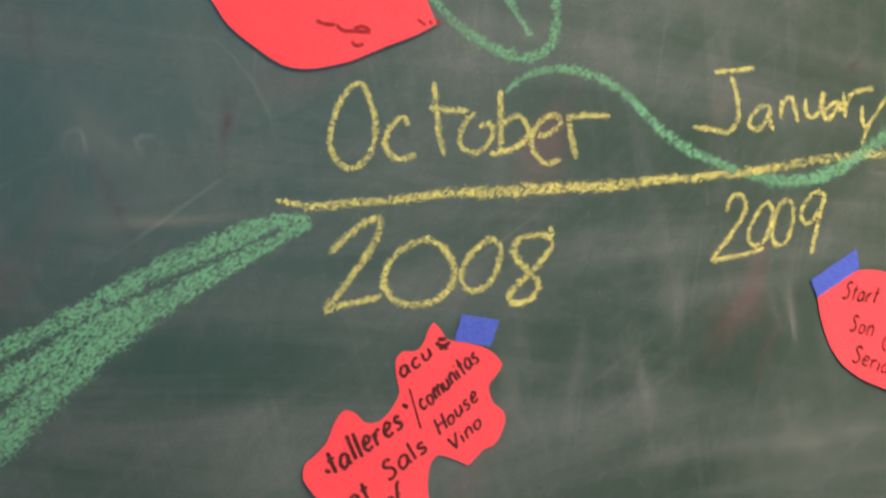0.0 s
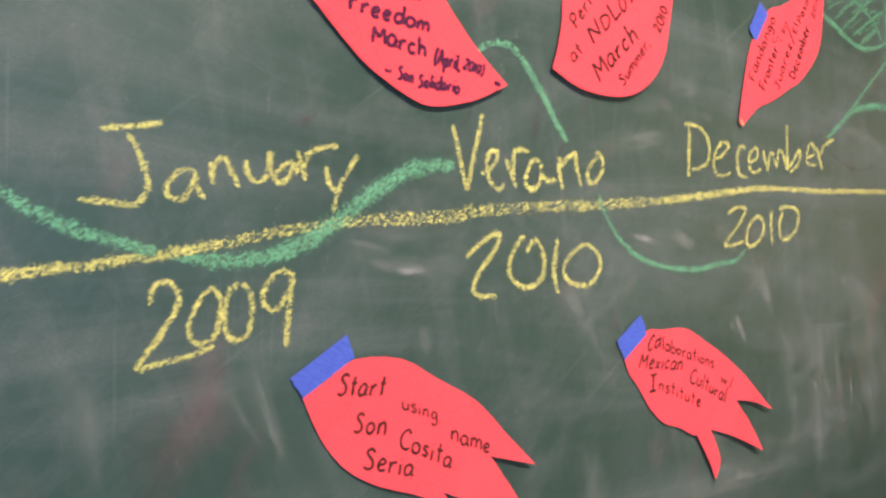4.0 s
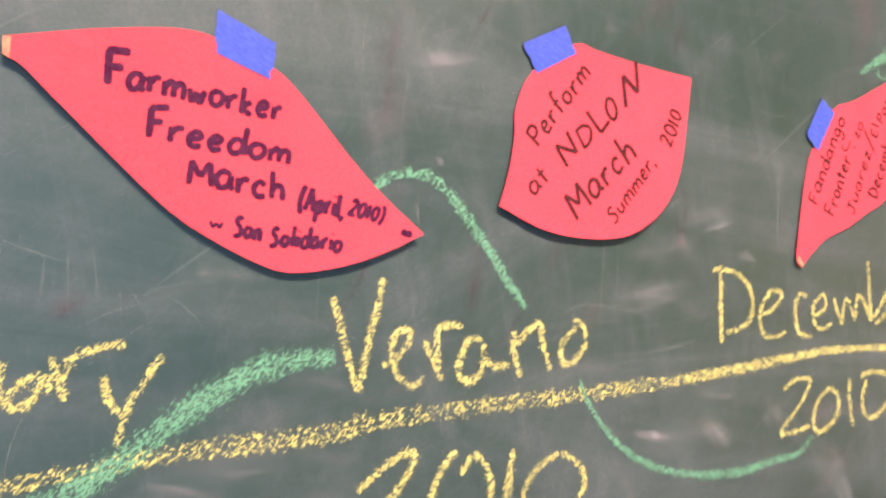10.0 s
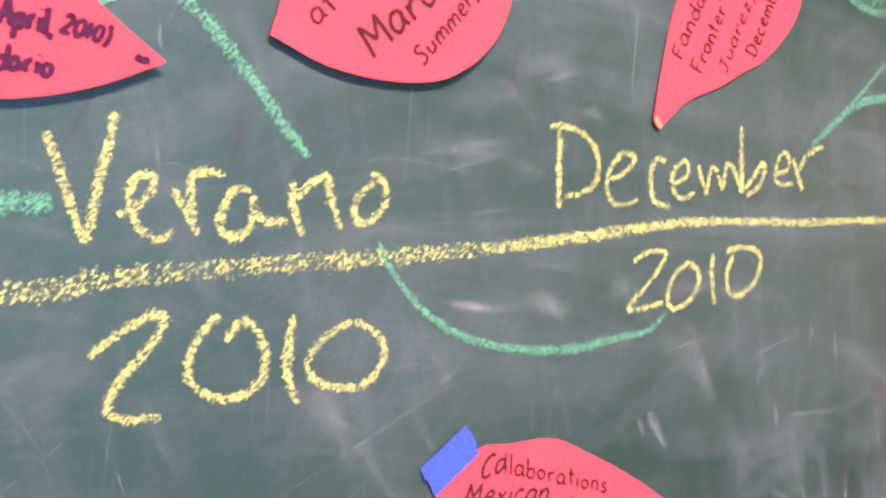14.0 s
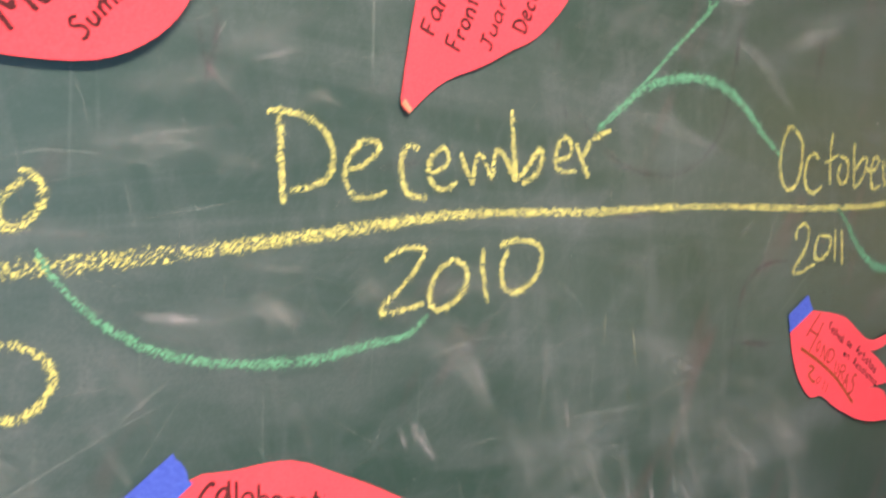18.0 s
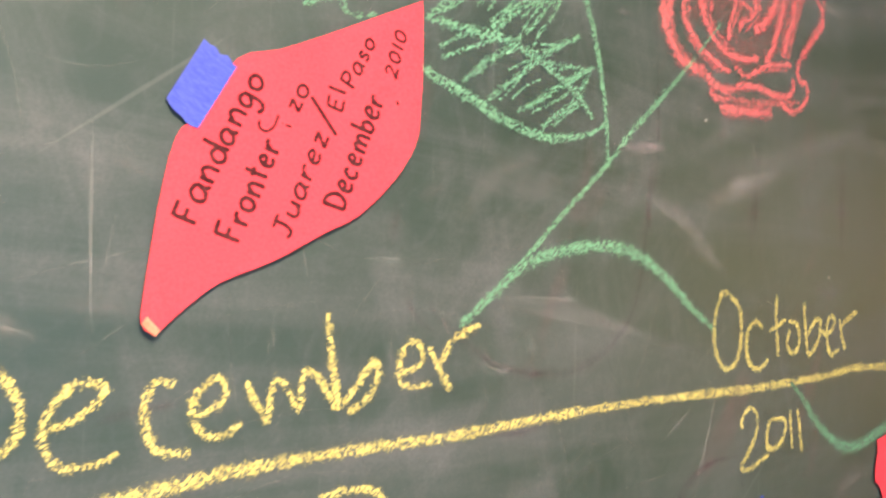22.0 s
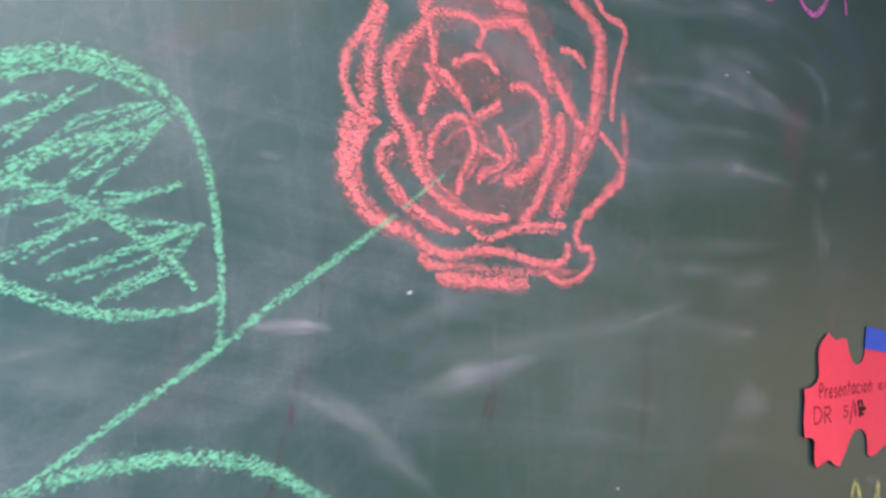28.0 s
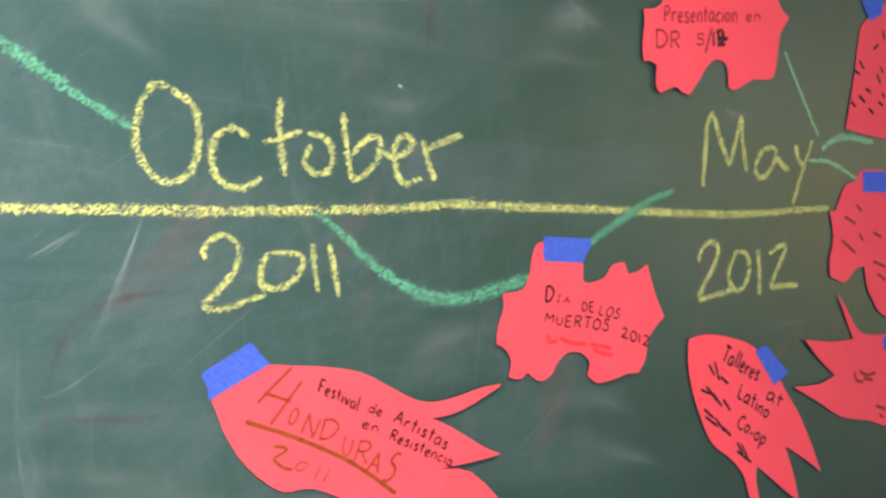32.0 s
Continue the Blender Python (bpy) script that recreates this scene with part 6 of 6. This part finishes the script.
smear(PINK_DUST, 23, [(2782, 1722), (2780, 1629), (2780, 1557)])
smear(TRACE, 3, [(2591, 1716), (2594, 1683), (2604, 1641)])
smear(TRACE, 2, [(2364, 1643), (2380, 1628)])
smear(DUST, 10, [(2420, 1638), (2459, 1619), (2513, 1594)])
smear(TRACE, 3, [(2437, 1553), (2423, 1510), (2402, 1460)])
smear(TRACE, 2, [(2398, 1529), (2422, 1514)])
smear(TRACE, 2, [(2306, 1529), (2312, 1509)])
smear(TRACE, 2, [(2486, 1445), (2453, 1421)])
smear(TRACE, 3, [(2537, 1474), (2509, 1405)])
smear(DUST_BRIGHT, 6, [(2305, 1554), (2327, 1551)])
smear(DUST_BRIGHT, 16, [(3091, 1831), (3103, 1801)])
smear(DUST, 31, [(3076, 1760), (3136, 1793), (3171, 1765)])
smear(DUST, 30, [(2744, 1733), (2826, 1758), (2936, 1767)])
smear(DUST, 25, [(2510, 1629), (2576, 1651), (2661, 1668)])
smear(TRACE, 2, [(2673, 1667), (2710, 1653)])
smear(DUST, 34, [(2909, 1663), (2980, 1632)])
smear(PINK_DUST, 12, [(2571, 1393), (2513, 1389), (2473, 1368), (2456, 1319), (2456, 1262)])
smear(PINK_DUST, 10, [(2538, 1289), (2472, 1303)])
smear(TRACE, 3, [(2538, 1473), (2509, 1407), (2479, 1337)])
smear(TRACE, 3, [(2496, 1452), (2442, 1421)])
smear(TRACE, 3, [(2512, 1354), (2466, 1326), (2427, 1321)])
smear(TRACE, 2, [(2389, 1438), (2409, 1423)])
smear(TRACE, 2, [(2439, 1559), (2430, 1501)])
smear(TRACE, 3, [(2800, 1316), (2848, 1327)])
smear(TRACE, 2, [(2387, 1392), (2476, 1394)])
smear(DUST, 27, [(2660, 1612), (2725, 1631), (2811, 1624)])
smear(DUST, 32, [(2881, 1598), (2954, 1637), (3021, 1613)])
smear(DUST, 44, [(2746, 1291), (2796, 1317), (2851, 1333)])
smear(TRACE, 2, [(2834, 1559), (2828, 1527)])
# Wide dust swipes; their pale tone also brightens the dim lower board.
smear(DUST, 122, [(2140, 1322), (2214, 1182), (2264, 1015)])
smear(DUST, 120, [(2284, 1430), (2355, 1269), (2436, 1072)])
smear(DUST, 87, [(1912, 1284), (1966, 1174), (2025, 1054)])
smear(DUST, 47, [(1786, 1286), (1873, 1204), (1936, 1097)])
smear(DUST, 74, [(2425, 1278), (2486, 1159), (2558, 1008)])
smear(DUST, 35, [(2219, 1285), (2278, 1191), (2307, 1081)])
smear(DUST, 45, [(2332, 1217), (2392, 1125), (2413, 1036)])
smear(DUST, 88, [(2547, 1233), (2604, 1119), (2671, 975)])
smear(DUST, 34, [(2124, 1202), (2198, 1243), (2307, 1271)])
smear(TRACE, 2, [(1880, 1305), (1843, 1291), (1807, 1277)])
smear(TRACE, 1, [(1707, 1368), (1753, 1375), (1808, 1376)])
smear(TRACE, 2, [(2098, 1305), (2168, 1343), (2281, 1358)])
smear(TRACE, 2, [(2019, 1441), (2068, 1424), (2121, 1425)])
smear(TRACE, 2, [(2149, 1418), (2197, 1383), (2216, 1337)])
smear(TRACE, 2, [(2274, 1241), (2326, 1268), (2415, 1280)])
smear(TRACE, 1, [(1739, 1432), (1794, 1409), (1874, 1382)])
smear(TRACE, 1, [(1842, 1448), (1921, 1432), (2005, 1385)])
smear(TRACE, 1, [(1885, 1408), (1933, 1459), (2008, 1479)])
smear(TRACE, 1, [(1762, 1446), (1820, 1458), (1902, 1448)])
smear(TRACE, 1, [(1995, 1441), (2077, 1460), (2162, 1450)])
smear(TRACE, 1, [(1723, 1481), (1753, 1439), (1805, 1404)])
smear(TRACE, 1, [(1815, 1424), (1896, 1425), (1973, 1457)])
smear(TRACE, 1, [(1924, 1371), (2004, 1405), (2096, 1412)])
smear(DUST, 34, [(1969, 1399), (2080, 1408), (2203, 1385)])
smear(DUST, 25, [(1789, 1401), (1861, 1411), (1935, 1403)])
smear(WIPE, 29, [(2782, 2023), (2862, 2038), (2927, 2048), (2982, 2049), (3005, 2040)])
smear(WIPE, 76, [(2788, 1953), (2868, 1968), (2944, 1967), (3006, 1953), (3055, 1922)])
smear(WIPE, 14, [(2719, 1923), (2824, 1940), (2909, 1945), (2969, 1925)])
smear(WIPE, 36, [(2789, 1854), (2876, 1871), (2941, 1874), (3035, 1871)])
smear(WIPE, 28, [(3001, 2018), (3049, 2012), (3081, 1995), (3088, 1940)])
smear(WIPE, 31, [(2700, 1885), (2745, 1893), (2777, 1888)])
smear(WIPE, 38, [(3068, 1872), (3082, 1889), (3097, 1906)])
smear(WIPE, 37, [(3115, 1936), (3136, 1960), (3162, 1985)])
smear(WIPE, 20, [(2680, 1980), (2759, 2003), (2818, 2011)])
smear(WIPE, 19, [(2676, 1847), (2749, 1849), (2810, 1848)])
smear(TRACE, 3, [(2765, 1865), (2782, 1838), (2801, 1809)])
smear(TRACE, 3, [(2743, 1916), (2761, 1934)])
smear(TRACE, 3, [(2771, 1955), (2773, 1979)])
smear(CRUMB, 3, [(2883, 1966), (2889, 1967)])
smear(CRUMB, 3, [(2920, 1979), (2927, 1980)])
smear(DUST, 17, [(2058, 1387), (2074, 1339), (2096, 1295)])
smear(DUST, 14, [(2156, 1373), (2157, 1327), (2158, 1276)])
smear(DUST_BRIGHT, 10, [(2184, 1298), (2197, 1238)])
smear(DUST_BRIGHT, 8, [(2007, 1290), (2016, 1306)])
smear(TRACE, 2, [(2011, 1351), (2044, 1359), (2078, 1367)])
smear(TRACE, 3, [(2176, 1271), (2253, 1265), (2323, 1259)])
smear(TRACE, 2, [(2061, 1269), (2113, 1274)])
smear(TRACE, 2, [(2039, 1339), (2084, 1345)])
smear(DUST, 14, [(2241, 1409), (2267, 1413), (2301, 1410)])
smear(WIPE, 68, [(2404, 1220), (2487, 1175), (2552, 1117)])
smear(WIPE, 75, [(2495, 1244), (2575, 1186), (2652, 1130)])
smear(WIPE, 41, [(2452, 1107), (2509, 1024)])
smear(WIPE, 56, [(2610, 1098), (2643, 1035), (2665, 972)])
smear(DUST_BRIGHT, 11, [(2315, 1191), (2332, 1136)])
smear(DUST_BRIGHT, 8, [(2184, 1197), (2217, 1180), (2238, 1155)])
smear(DUST_BRIGHT, 8, [(2375, 1160), (2402, 1117)])
smear(DUST, 24, [(2088, 1239), (2102, 1141)])
smear(DUST, 24, [(2266, 1187), (2279, 1125)])
smear(DUST, 27, [(2155, 1203), (2168, 1118)])
smear(DUST, 17, [(1573, 1392), (1605, 1323)])
smear(WIPE, 80, [(1836, 1077), (1957, 1080), (2171, 1071)])
smear(DUST_BRIGHT, 14, [(2004, 1310), (2037, 1261)])
smear(DUST, 9, [(1319, 1354), (1353, 1315)])
smear(DUST, 48, [(1734, 1189), (1754, 1085)])
smear(DUST, 19, [(1673, 1372), (1731, 1329)])
smear(WIPE, 26, [(2495, 1626), (2563, 1650), (2655, 1672)])
smear(WIPE, 44, [(2887, 1742), (2954, 1759), (3017, 1781)])
smear(WIPE, 51, [(2924, 1614), (2994, 1634)])
smear(WIPE, 39, [(2858, 1693), (2957, 1707)])
smear(TRACE, 2, [(2589, 1716), (2594, 1685), (2599, 1648)])
smear(CRUMB, 3, [(2508, 1706), (2512, 1708)])
smear(CRUMB, 3, [(2749, 1556), (2753, 1556)])
smear(WIPE, 10, [(654, 1384), (734, 1385), (828, 1394)])
smear(WIPE, 16, [(1848, 1512), (1866, 1515), (1888, 1508)])
smear(WIPE, 16, [(1909, 1555), (1926, 1559), (1946, 1552)])
smear(WIPE, 20, [(1872, 1413), (1889, 1412), (1908, 1394)])
smear(WIPE, 28, [(1948, 1409), (1966, 1418), (1986, 1402)])
smear(WIPE, 14, [(1851, 1451), (1887, 1440), (1927, 1439)])
smear(WIPE, 16, [(2043, 1388), (2059, 1368), (2063, 1346)])
